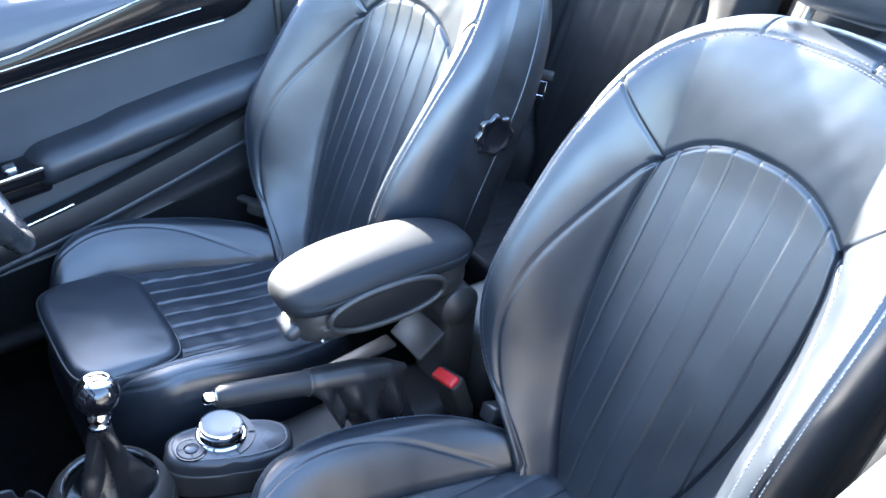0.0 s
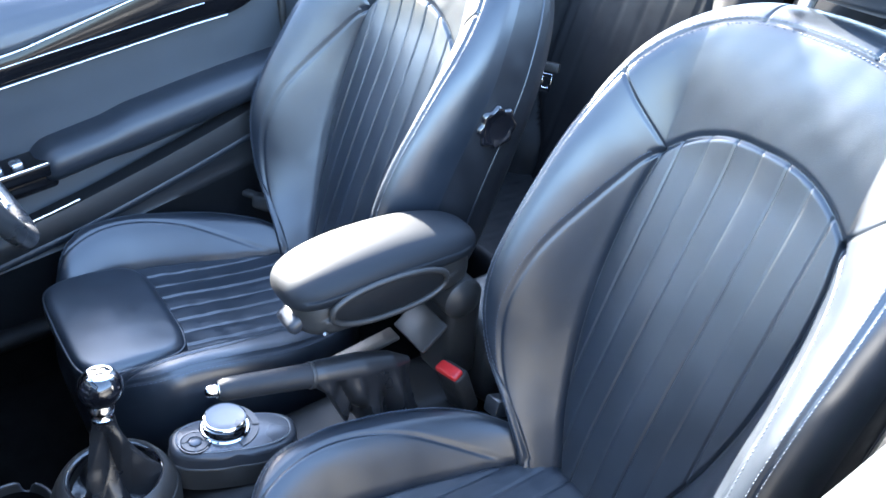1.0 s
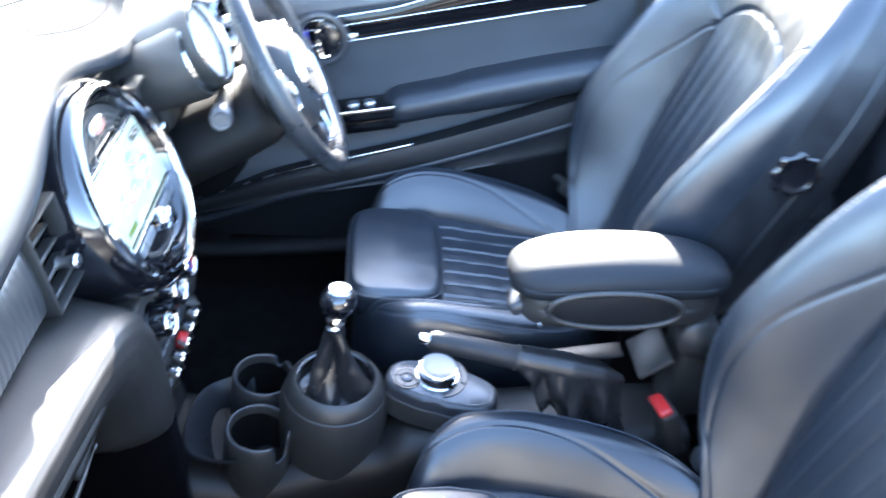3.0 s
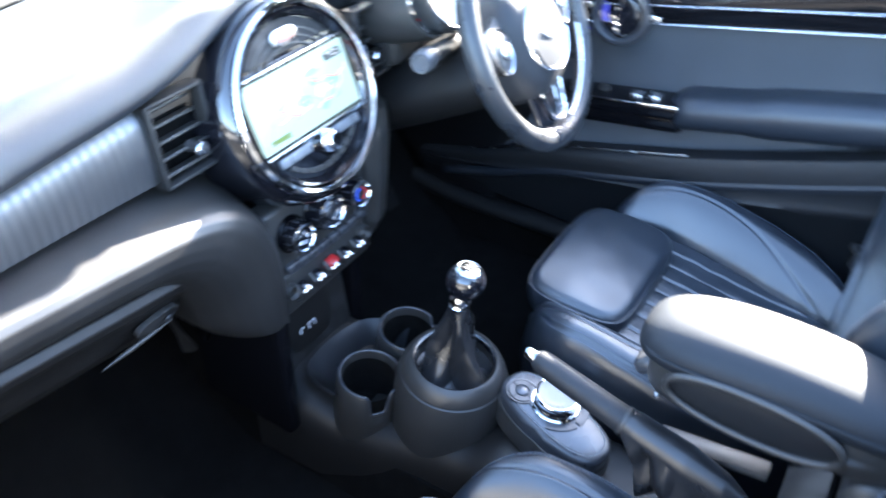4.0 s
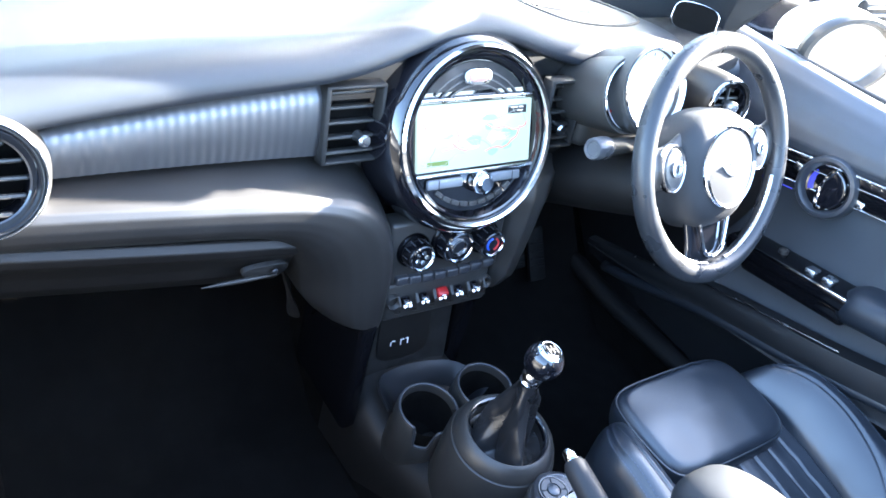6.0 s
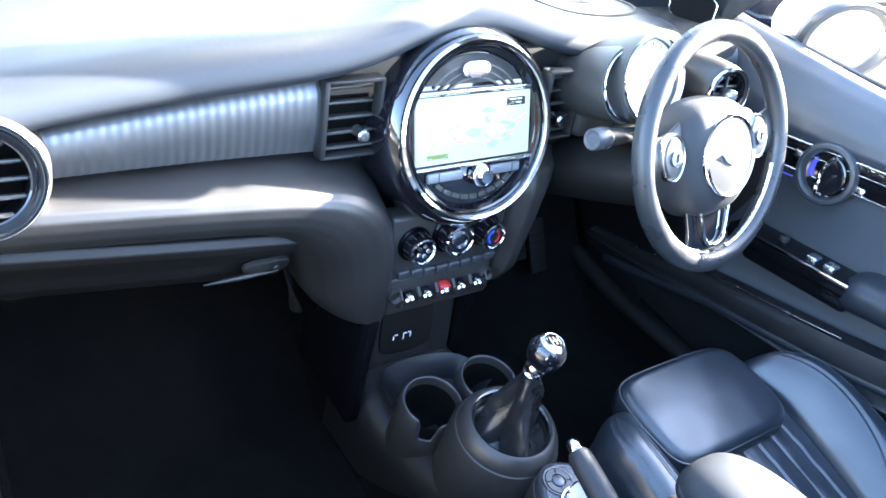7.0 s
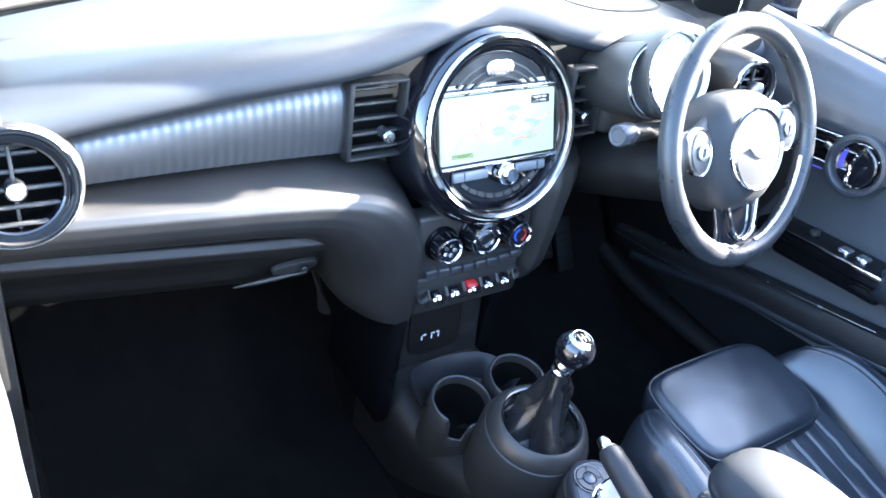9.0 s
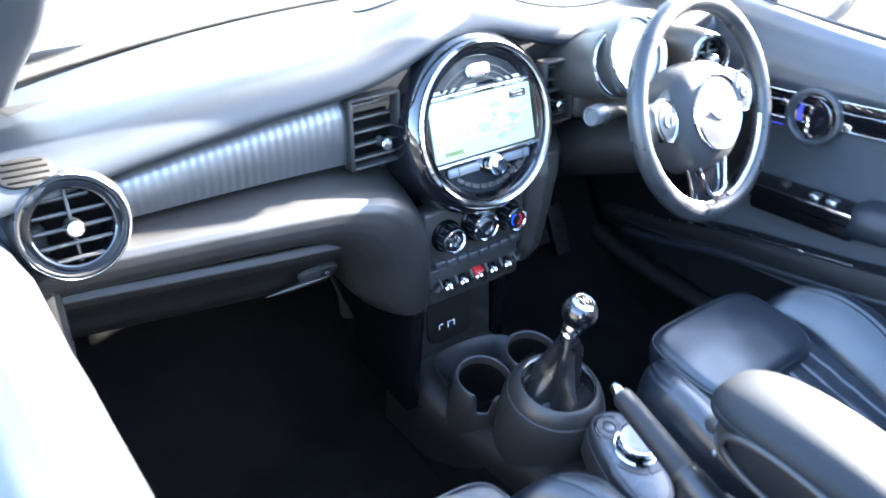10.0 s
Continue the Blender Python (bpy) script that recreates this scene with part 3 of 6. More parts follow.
        x, dy = (lerp(xs[m][c], xs[m + 1][c], j - m) for c in (0, 1))
        x = 0.105 + (x - 0.105) * lerp(1.2, 0.6, smooth(v * 1.1))
        return Vector((x, y + dy * (0.25 + 0.75 * smooth(v * 4)), z))
    grid(bm, 36, 36, cheek)
    part("cheek", bm, PLASTIC, d, "", 180)
    # knee panel under the steering column
    bm = B()

    def knee(u, v):
        x = lerp(0.165, 0.66, u)
        sec = [(0.29, 0.86), (0.262, 0.83), (0.255, 0.78), (0.27, 0.72), (0.30, 0.66), (0.34, 0.62), (0.42, 0.60)]
        i = v * (len(sec) - 1)
        k = min(int(i), len(sec) - 2)
        y, z = (lerp(sec[k][c], sec[k + 1][c], i - k) for c in (0, 1))
        bulge = 0.035 * math.exp(-((x - 0.345) / 0.10) ** 2)
        return Vector((x, y - bulge, z))
    grid(bm, 40, 30, knee)
    part("knee_panel", bm, UNDERDASH, d, "", 180)
    # slotted demister outlet at the end of the dash
    bm = B()
    dm = frame_of((-0.655, 0.215, 0.945), (0.1, -0.55, 0.83), (0, 1, 0.6))
    plate(bm, oval(0.032, 0.019, 32, 2.6), dm, 0.004, 0.002)
    do = part("demister_outlet", bm, UNDERDASH, d, "small slotted black outlet")
    for i in range(4):
        bm = B()
        box(bm, (0, -0.012 + 0.008 * i, 0.004), (0.052 - 0.006 * abs(i - 1.5), 0.003, 0.003), 0.001, 1, dm)
        part("slot", bm, CARPET, do)
    # seams and demister slots on the dash top
    def lay(x, y):
        lo, hi = 0.25, 1.0
        for _ in range(30):
            mid = (lo + hi) / 2
            p = top((x + 0.70) / 1.355, mid)
            lo, hi = (mid, hi) if p.y < y else (lo, mid)
        return p + Vector((0, 0, 0.0005))
    for cx, cy, rx, ry in ((0.275, 0.405, 0.155, 0.105), (-0.02, 0.428, 0.075, 0.036)):
        bm = B()
        sweep(bm, [lay(cx + rx * math.copysign(abs(math.cos(t)) ** 0.8, math.cos(t)), cy + ry * math.copysign(abs(math.sin(t)) ** 0.8, math.sin(t))) for t in [2 * math.pi * i / 64 for i in range(64)]], 0.0028, 8, closed=True)
        part("top_seam", bm, RUBBER, d, "dark panel seam", 180)
    for i in range(7):
        bm = B()
        y = 0.372 + 0.012 * i
        sweep(bm, [lay(0.20 + 0.12 * k / 8 + 0.02 * (0.45 - y), y) for k in range(9)], 0.0032, 8, flat=0.6)
        part("demister_slot", bm, MATTE, d)
    # glovebox lid
    bm = B()

    def lid(u, v):
        x = lerp(-0.69, -0.225, u)
        sec = [(0.215, 0.728), (0.195, 0.728), (0.187, 0.718), (0.192, 0.704), (0.21, 0.685), (0.226, 0.66), (0.236, 0.635), (0.26, 0.605), (0.33, 0.58)]
        i = v * (len(sec) - 1)
        k = min(int(i), len(sec) - 2)
        y, z = (lerp(sec[k][c], sec[k + 1][c], i - k) for c in (0, 1))
        e = smooth((u - 0.93) / 0.07)
        return Vector((x, y + 0.05 * e * e + 0.02 * (1 - u), z + 0.05 * max(0, (-0.225 - x) / 0.465) ** 1.2))
    grid(bm, 50, 40, lid)
    lidp = part("glovebox_lid", bm, SHADEDVINYL, d, "", 60)
    m = frame_of((-0.292, 0.211, 0.668), (0.0, -0.85, -0.25), (0, 0, 1))
    bm = B()
    plate(bm, oval(0.034, 0.011, 40, 2.8), m @ Matrix.Translation((0, 0, -0.009)), 0.008, 0.002)
    part("latch", bm, MATTE, lidp, "dark oval glovebox latch")
    bm = B()
    revolve(bm, [(0.0, 0.004), (0.004, 0.004), (0.0046, 0.002)], m @ Matrix.Translation((0.012, 0.0, 0.0)), 16)
    part("lock", bm, SATINBLACK, lidp, "small round lock")
    bm = B()
    sweep(bm, [m @ Vector((x, -0.012 - 0.25 * (x + 0.05) ** 2, 0.000)) for x in [-0.088 + 0.012 * i for i in range(10)]], lambda t: 0.0036 * math.sin(math.pi * (0.08 + 0.86 * t)), 10)
    part("pull", bm, PLASTIC, lidp)
    bm = B()
    sweep(bm, spline([(-0.20, 0.345, 0.56), (-0.185, 0.34, 0.51), (-0.172, 0.34, 0.465), (-0.16, 0.35, 0.43)], 12), lambda t: 0.012, 8, flat=0.4)
    part("bracket", bm, PLASTIC, d)
    return d



def vent_slats(par, m, w, h, n, tab=True, cross=True):
    bm = B()
    box(bm, (0, 0, -0.04 if cross else -0.0285), (w * 1.02, h * 1.02, 0.004), 0, 1, m)
    part("back", bm, CARPET, par)
    for i in range(n):
        y = h * ((i + 0.5) / n - 0.5)
        bm = B()
        box(bm, (0, y, -0.016), (w * (1.0 if not cross else math.sqrt(max(0.05, 1 - (2 * y / h) ** 2))), 0.0052, 0.018), 0.0015, 1, m @ Matrix.Rotation(radians(-12), 4, "X"))
        part("slat", bm, PLASTIC, par)


def round_vent(c, n, R, name="air_vent", bright=True):
    m = frame_of(c, n, (0, 0, 1))
    v = thing(name, "round black air vent with a chrome edge on the dashboard" if bright else "round black air vent behind the steering wheel", "air vent", c, "round vents")
    bm = B()
    revolve(bm, [(R * 0.70, -0.05), (R * 0.70, -0.012), (R * 0.84, -0.006), (R * 0.9, 0.003), (R * 0.98, -0.001), (R * 1.05, -0.012), (R * 1.12, -0.05), (R * 1.14, -0.12)], m, 56)
    part("housing", bm, LOWER, v)
    bm = B()
    revolve(bm, [(R * 0.940, 0.002), (R * 0.946, 0.0045), (R * 0.960, 0.0055), (R * 0.976, 0.004), (R * 0.982, -0.002)], m, 56)
    part("ring", bm, CHROME, v, "satin chrome ring" if bright else "")
    bm = B()
    revolve(bm, [(R * 0.68, -0.03), (R * 0.69, -0.006), (R * 0.71, 0.001), (R * 0.74, 0.002), (R * 0.78, -0.001), (R * 0.84, -0.003), (R * 0.90, 0.001)], m, 56)
    part("inner_ring", bm, GLOSS, v)
    vent_slats(v, m, R * 1.40, R * 1.40, 5)
    bm = B()
    box(bm, (0, 0, -0.008), (0.004, R * 1.36, 0.006), 0.001, 1, m)
    part("rib", bm, PLASTIC, v)
    bm = B()
    revolve(bm, [(0.0, 0.016), (0.008, 0.0155), (0.0105, 0.012), (0.0105, -0.01)], m, 24)
    part("tab", bm, SATIN, v, "satin silver knob")
    return v


def square_vent(x0, x1, y=0.246, name="air_vent"):
    c = ((x0 + x1) / 2, y, 0.870)
    n = Vector((0, -1, 0.12))
    m = frame_of(c, n, (0, 0, 1))
    w, h = x1 - x0, 0.112
    v = thing(name, "rectangular black air vent beside the centre display", "air vent", c, "centre vents")
    bm = B()
    for p, s in (((-w / 2 + 0.004, 0, -0.004), (0.008, h, 0.024)), ((w / 2 - 0.003, 0, -0.004), (0.006, h, 0.024)), ((0, h / 2 - 0.003, -0.004), (w, 0.006, 0.024)), ((0, -h / 2 + 0.003, -0.004), (w, 0.006, 0.024))):
        box(bm, p, s, 0.003, 2, m)
    part("frame", bm, MATTE, v)
    vent_slats(v, m, w - 0.012, h - 0.012, 5, cross=False)
    bm = B()
    revolve(bm, [(0.0, 0.022), (0.007, 0.0215), (0.009, 0.018), (0.006, 0.004), (0.008, -0.004)], m @ Matrix.Translation((0.012 if x0 < 0 else -0.005, -0.02, 0)), 20)
    part("tab", bm, SATIN, v, "satin silver knob")
    return v


# ---- round centre display ----
TILT_R = radians(21)
RC = Vector((0.006, 0.197, 0.857))
RM = frame_of(RC, (0, -math.cos(TILT_R), math.sin(TILT_R)), (0, 0, 1))


def display():
    R = 0.128
    d = thing("centre_display", "round chrome-ringed centre display with a lit navigation map", "display", (RC.x, 0.25, 0.75))
    bm = B()
    revolve(bm, [(R * 1.16, -0.09), (R * 1.15, -0.03), (R * 1.11, -0.010), (R * 1.05, -0.003), (R * 1.0, -0.004), (R * 0.98, -0.02)], RM, 72)
    part("housing", bm, GLOSS, d, "gloss black surround")
    bm = B()
    revolve(bm, [(R * 1.035, -0.004), (R * 1.03, 0.004), (R * 1.0, 0.0075), (R * 0.965, 0.006), (R * 0.945, 0.0), (R * 0.94, -0.012)], RM, 96)
    part("bezel", bm, CHROME, d, "polished chrome ring")
    bm = B()
    revolve(bm, [(R * 0.94, -0.004), (R * 0.925, 0.001), (R * 0.90, 0.0), (R * 0.885, -0.006), (R * 0.85, -0.014), (0.0, -0.016)], RM, 72)
    part("face", bm, GLOSS, d, "gloss black face")
    # screen
    w, h = 0.202, 0.094
    bm = B()
    box(bm, (0, 0.004, -0.0115), (w, h, 0.006), 0.002, 2, RM)
    scr = part("screen", bm, SCREEN, d, "lit map screen, pale green and white")
    # map drawing
    rnd = random.Random(5)
    for k in range(14):
        bm = B()
        x, y = rnd.uniform(-0.085, 0.08), rnd.uniform(-0.03, 0.035)
        a = rnd.uniform(0, 6.28)
        pts = []
        for i in range(9):
            pts.append((x, y))
            a += rnd.uniform(-0.7, 0.7)
            x, y = max(-0.092, min(0.092, x + 0.011 * math.cos(a))), max(-0.035, min(0.04, y + 0.008 * math.sin(a)))
        sweep(bm, [RM @ Vector((x, y, -0.0082)) for x, y in pts], 0.0007 if k > 4 else 0.0012, 6)
        part("map_road", bm, (MAPRED if k < 5 else MAPGREY), scr)
    for k in range(16):
        bm = B()
        x, y = rnd.uniform(-0.07, 0.075), rnd.uniform(-0.025, 0.03)
        plate(bm, [(px * rnd.uniform(0.7, 1.2), py * rnd.uniform(0.7, 1.2)) for px, py in oval(rnd.uniform(0.008, 0.018), rnd.uniform(0.005, 0.010), 11)], RM @ Matrix.Translation((x, y, -0.0086)), 0.0003)
        part("map_patch", bm, MAPGREEN if k % 2 else MAPWHITE, scr)
    for x, y, a, b in ((0.073, 0.036, 0.034, 0.012),):
        bm = B()
        box(bm, (x, y, -0.008), (a, b, 0.0006), 0, 1, RM)
        part("info_box", bm, MATTE, scr)
    for x, y, a in ((0.067, 0.039, 0.012), (0.08, 0.039, 0.008), (0.078, 0.034, 0.01)):
        bm = B()
        box(bm, (x, y, -0.0076), (a, 0.002, 0.0005), 0, 1, RM)
        part("text_bar", bm, MAPWHITE, scr)
    bm = B()
    box(bm, (-0.066, -0.032, -0.008), (0.036, 0.007, 0.0006), 0, 1, RM)
    part("scale_bar", bm, SCALEGREEN, scr)
    # chrome lines above and below the screen
    for y, hw in ((0.057, 0.100), (-0.048, 0.105)):
        bm = B()
        box(bm, (0, y, -0.008), (hw * 2, 0.005, 0.008), 0.0015, 2, RM)
        part("trim_line", bm, SATIN, d, "satin silver line")
    # lamp cluster at the top
    bm = B()
    plate(bm, oval(0.024, 0.0115, 32, 3), RM @ Matrix.Translation((0.0, 0.086, -0.014)), 0.008, 0.002)
    lamp = part("warning_lamp", bm, SATIN, d, "silver oval warning lamp")
    bm = B()
    plate(bm, oval(0.017, 0.0065, 28, 3), RM @ Matrix.Translation((0.0, 0.086, -0.0055)), 0.0015, 0.0005)
    part("lens", bm, REDLAMP, lamp, "pale red lens")
    bm = B()
    plate(bm, [(0.108 * math.cos(radians(a)), 0.108 * math.sin(radians(a))) for a in range(38, 143, 4)], RM @ Matrix.Translation((0, 0, -0.0145)), 0.003, 0.001)
    part("grille", bm, MATTE, d)
    for k in range(3):
        bm = B()
        r = 0.094 - k * 0.010
        sweep(bm, [RM @ Vector((r * math.cos(a), r * math.sin(a), -0.013)) for a in [radians(q) for q in range(38 + k * 2, 143 - k * 2, 5)]], 0.0022, 6)
        part("grille_line", bm, PLASTIC, d)
    # radio keys and knob
    for i, (x, wd) in enumerate(((-0.052, 0.062), (0.056, 0.056))):
        bm = B()
        box(bm, (x, -0.062, -0.0105), (wd, 0.015, 0.008), 0.0035, 3, RM)
        ky = part("key", bm, SILVERPLASTIC, d, "silver rocker key")
        bm = B()
        box(bm, (x + (0.012 if i else -0.012), -0.062, -0.0062), (0.0012, 0.014, 0.0006), 0, 1, RM)
        part("key_joint", bm, MATTE, ky)
    bm = B()
    revolve(bm, [(0.0, 0.012), (0.010, 0.012), (0.0135, 0.009), (0.0145, 0.002), (0.0165, 0.0), (0.017, -0.012)], RM @ Matrix.Translation((0.008, -0.066, 0)), 32)
    part("volume_knob", bm, CHROME, d, "chrome volume knob")
    for i in range(9):
        a = radians(-128 + i * 9.5)
        bm = B()
        box(bm, (0, 0, 0), (0.0145, 0.0075, 0.005), 0.001, 1, RM @ Matrix.Translation((0.0985 * math.cos(a), 0.0985 * math.sin(a), -0.0125)) @ Matrix.Rotation(a + math.pi / 2, 4, "Z"))
        part("preset_key", bm, PLASTIC, d)
    return d


# ---- climate controls, toggles, sockets ----
def stack():
    c = thing("climate_panel", "black climate control panel with three chrome dials and toggles", "control panel", (0, 0.22, 0.45))
    n = (0, -math.cos(radians(8)), math.sin(radians(8)))
    m = frame_of((0.001, 0.188, 0.637), n, (0, 0, 1))
    bm = B()
    box(bm, (0, 0.03, -0.02), (0.215, 0.11, 0.04), 0.008, 3, m)
    box(bm, (0, -0.06, -0.025), (0.20, 0.07, 0.04), 0.008, 3, m)
    part("fascia", bm, PLASTIC, c)
    for x, y, r, kind in ((-0.066, 0.036, 0.0225, 0), (0.0, 0.042, 0.027, 1), (0.066, 0.036, 0.0225, 2)):
        k = m @ Matrix.Translation((x, y, 0))
        bm = B()
        revolve(bm, [(r * 1.30, -0.008), (r * 1.28, 0.002), (r * 1.18, 0.005), (r * 1.12, 0.003)], k, 40)
        part("dial_collar", bm, BLACKGLOSS, c, "black collar round the dial")
        bm = B()
        revolve(bm, [(r * 1.12, 0.0), (r * 1.08, 0.006), (r * 1.02, 0.024), (r * 0.97, 0.0275), (r * 0.84, 0.0265), (r * 0.5, 0.0265), (0, 0.026)], k, 40)
        kn = part("dial", bm, GLOSS, c, "black climate dial")
        for i in range(12):
            bm = B()
            box(bm, (r * 1.045, 0, 0.015), (0.0016, 0.0020, 0.014), 0.0006, 1, k @ Matrix.Rotation(radians(30 * i), 4, "Z"))
            part("grip_rib", bm, SATINBLACK, kn)
        bm = B()
        revolve(bm, [(r * 0.99, 0.0262), (r * 0.96, 0.0290), (r * 0.86, 0.0298), (r * 0.79, 0.0265)], k, 40)
        part("dial_ring", bm, CHROME, kn, "chrome dial ring")
        if kind == 0:
            for a in range(0, 360, 72):
                bm = B()
                q = radians(a)
                revolve(bm, [(0, 0.029), (0.003, 0.0285), (0.004, 0.026)], k @ Matrix.Translation((0.0085 * math.cos(q), 0.0085 * math.sin(q), 0)), 10)
                part("fan_mark", bm, SATIN, kn)
        elif kind == 1:
            bm = B()
            revolve(bm, [(r * 0.55, 0.0265), (r * 0.53, 0.030), (r * 0.45, 0.0305), (r * 0.42, 0.0265)], k, 32)
            part("dial_ring", bm, SATIN, kn)
        else:
            for a0, a1, mt in ((100, 250, BLUE), (-70, 80, RED)):
                bm = B()
                sweep(bm, [k @ Vector((0.0105 * math.cos(radians(a)), 0.0105 * math.sin(radians(a)), 0.0272)) for a in range(a0, a1, 15)], 0.0017, 6)
                part("temperature_mark", bm, mt, kn, "red mark" if mt == RED else "blue mark")
    for i in range(8):
        bm = B()
        x = -0.081 + i * 0.0232
        box(bm, (x, -0.017 + 0.10 * x * x * 6, 0.001), (0.0224, 0.015, 0.016), 0.004, 3, m)
        part("button", bm, SATINBLACK, c)
    for i in range(5):
        x = (i - 2) * 0.033
        bm = B()
        mt = RED if i == 2 else CHROME
        tm = m @ Matrix.Translation((x, -0.055, 0)) @ Matrix.Rotation(radians(28), 4, "X")
        big = 1.55 if i == 2 else 1.0
        box(bm, (0, 0, 0.002), (0.014 * big, 0.012 * big, 0.016), 0.004, 3, tm)
        tg = part("toggle", bm, mt if i == 2 else GLOSS, c, "red start toggle" if i == 2 else "")
        bm = B()
        for q in (-0.0045, 0.0045):
            revolve(bm, [(0.0, 0.005), (0.003, 0.004), (0.0046, 0.0), (0.003, -0.004), (0.0, -0.005)], tm @ Matrix.Translation((q, -0.002, 0.0095)), 14)
        box(bm, (0, 0.005, 0.0085), (0.011, 0.005, 0.004), 0.0015, 2, tm)
        part("toggle_tip", bm, CHROME, tg, "chrome tip")
        for sx in (-1, 1):
            bm = B()
            sweep(bm, [m @ Vector((x + sx * 0.0155, y, z)) for y, z in ((-0.076, 0.0), (-0.068, 0.012), (-0.056, 0.012), (-0.044, 0.003))], 0.0022, 8)
            part("guard", bm, PLASTIC, tg)
    for x in (-0.088, 0.088):
        bm = B()
        revolve(bm, [(0.0075, -0.002), (0.011, 0.004), (0.013, 0.0), (0.014, -0.006)], m @ Matrix.Translation((x, -0.055, 0)), 20)
        part("end_cap", bm, PLASTIC, c)
    # socket panel below
    sm = frame_of((-0.015, 0.225, 0.463), (0, -1, 0.15), (0, 0, 1))
    bm = B()
    box(bm, (0, 0, -0.03), (0.20, 0.20, 0.06), 0.008, 3, sm)
    part("socket_panel", bm, MATTE, c)
    bm = B()
    plate(bm, oval(0.052, 0.055, 32, 5), sm, 0.004, 0.002)
    part("socket_cover", bm, SHADEDVINYL, c)
    bm = B()
    revolve(bm, [(0.012, 0.004), (0.015, 0.008), (0.018, 0.004)], sm @ Matrix.Translation((-0.005, 0.075, 0.002)), 24)
    part("power_socket", bm, GLOSS, c)
    for x, w, h in ((-0.026, 0.002, 0.008), (-0.021, 0.006, 0.002), (-0.006, 0.002, 0.012), (-0.002, 0.004, 0.002), (0.008, 0.002, 0.012), (0.005, 0.004, 0.002)):
        bm = B()
        box(bm, (x, -0.02 + (0.005 if w > 0.003 else 0), 0.0045), (w, h, 0.001), 0, 1, sm)
        part("socket_mark", bm, WHITE, c, "white socket mark")
    for sx in (-1, 1):
        bm = B()
        box(bm, (sx * 0.116 - 0.012, 0.26 if sx < 0 else 0.27, 0.44), (0.030, 0.19 if sx < 0 else 0.12, 0.24), 0.010, 3)
        part("side_panel", bm, BLACKGLOSS, c, "gloss black side panel")
    return c


# ---- centre console ----
BOOT = Vector((0.0, -0.050, 0.498))


def console():
    c = thing("centre_console", "black plastic centre console with two cup holders", "console", (0.02, -0.1, 0.22))
    # cups
    for cx, cy, cz in ((-0.055, 0.068, 0.446), (0.061, 0.074, 0.447)):
        m = frame_of((cx, cy, cz), (0, -0.12, 1), (0, 1, 0))
        slot = radians(-125) if cx < 0 else radians(-28)

        def dip(ang):
            e = abs((ang - slot + math.pi) % (2 * math.pi) - math.pi)
            return (0.040 if cx < 0 else 0.018) * (1 - smooth((e - (0.24 if cx < 0 else 0.10)) / 0.16))

        def cup(u, v):
            prof = [(0.0, -0.085), (0.036, -0.085), (0.040, -0.08), (0.043, -0.04), (0.0445, -0.004), (0.0455, 0.0), (0.0485, 0.001), (0.051, -0.004), (0.0525, -0.03), (0.053, -0.06), (0.052, -0.10), (0.046, -0.19)]
            r, h = prof[int(round(v * (len(prof) - 1)))]
            ang = 2 * math.pi * u
            return m @ Vector((r * math.cos(ang), r * math.sin(ang), min(h, -dip(ang) + min(0, h)) if -0.06 < h else h))
        bm = B()
        grid(bm, 72, 11, cup, wrap=True)
        bmesh.ops.remove_doubles(bm, verts=bm.verts, dist=1e-6)
        hold = part("cup_holder", bm, PLASTIC, c, "round cup holder with a slot cut in its rim")
        # added near-black sheet: the shade inside the cup as colour
        bm = B()
        revolve(bm, [(0.0, -0.0835), (0.034, -0.0835), (0.0385, -0.079), (0.0416, -0.045), (0.0430, -0.012)], m, 48)
        part("cup_shade", bm, CARPET, hold, "near-black inner sheet that darkens the cup")
        bm = B()
        sweep(bm, [m @ Vector((0.0475 * math.cos(q), 0.0475 * math.sin(q), 0.001 - dip(q))) for q in [2 * math.pi * i / 72 for i in range(72)]], 0.0026, 8, closed=True)
        part("cup_rim", bm, SATINBLACK, c, "", 180)
    # gear surround
    m = frame_of(BOOT, (0, -0.08, 1), (0, 1, 0))
    bm = B()
    revolve(bm, [(0.060, -0.03), (0.058, -0.004), (0.0595, 0.003), (0.0635, 0.0065), (0.068, 0.0045), (0.0745, -0.005), (0.0795, -0.015), (0.0800, -0.0175), (0.0788, -0.0190), (0.0815, -0.0205), (0.0860, -0.034), (0.088, -0.07), (0.088, -0.13), (0.085, -0.26)], m, 64)
    part("gear_surround", bm, PLASTIC, c, "")
    bm = B()
    revolve(bm, [(0.0575, -0.004), (0.058, 0.002), (0.0605, 0.0045), (0.063, 0.005)], m, 64)
    part("gear_ring", bm, GLOSS, c, "gloss ring round the gaiter")
    # tray in front of the cups
    bm = B()

    lip = spline([(-0.112, 0.095, 0.432), (-0.104, 0.140, 0.428), (-0.080, 0.176, 0.419), (-0.030, 0.192, 0.411), (0.030, 0.193, 0.404), (0.076, 0.180, 0.400), (0.098, 0.145, 0.402), (0.104, 0.100, 0.410)], 42)

    def tray(u, v):
        q = lip[int(round(u * (len(lip) - 1)))]
        f = (0.0, 0.03, 0.30, 0.50, 0.62)[int(round(v * 4))]
        d = (0.0, 0.004, -0.016, -0.040, -0.075)[int(round(v * 4))]
        return Vector((lerp(q.x, 0.0, f * 0.55), lerp(q.y, 0.085, f * 0.75), q.z + d))
    grid(bm, len(lip) - 1, 4, tray)
    bmesh.ops.solidify(bm, geom=bm.faces, thickness=0.006)
    part("tray", bm, SATINBLACK, c, "sloping curved lip behind the cups", 60)
    # body sides
    bm = B()

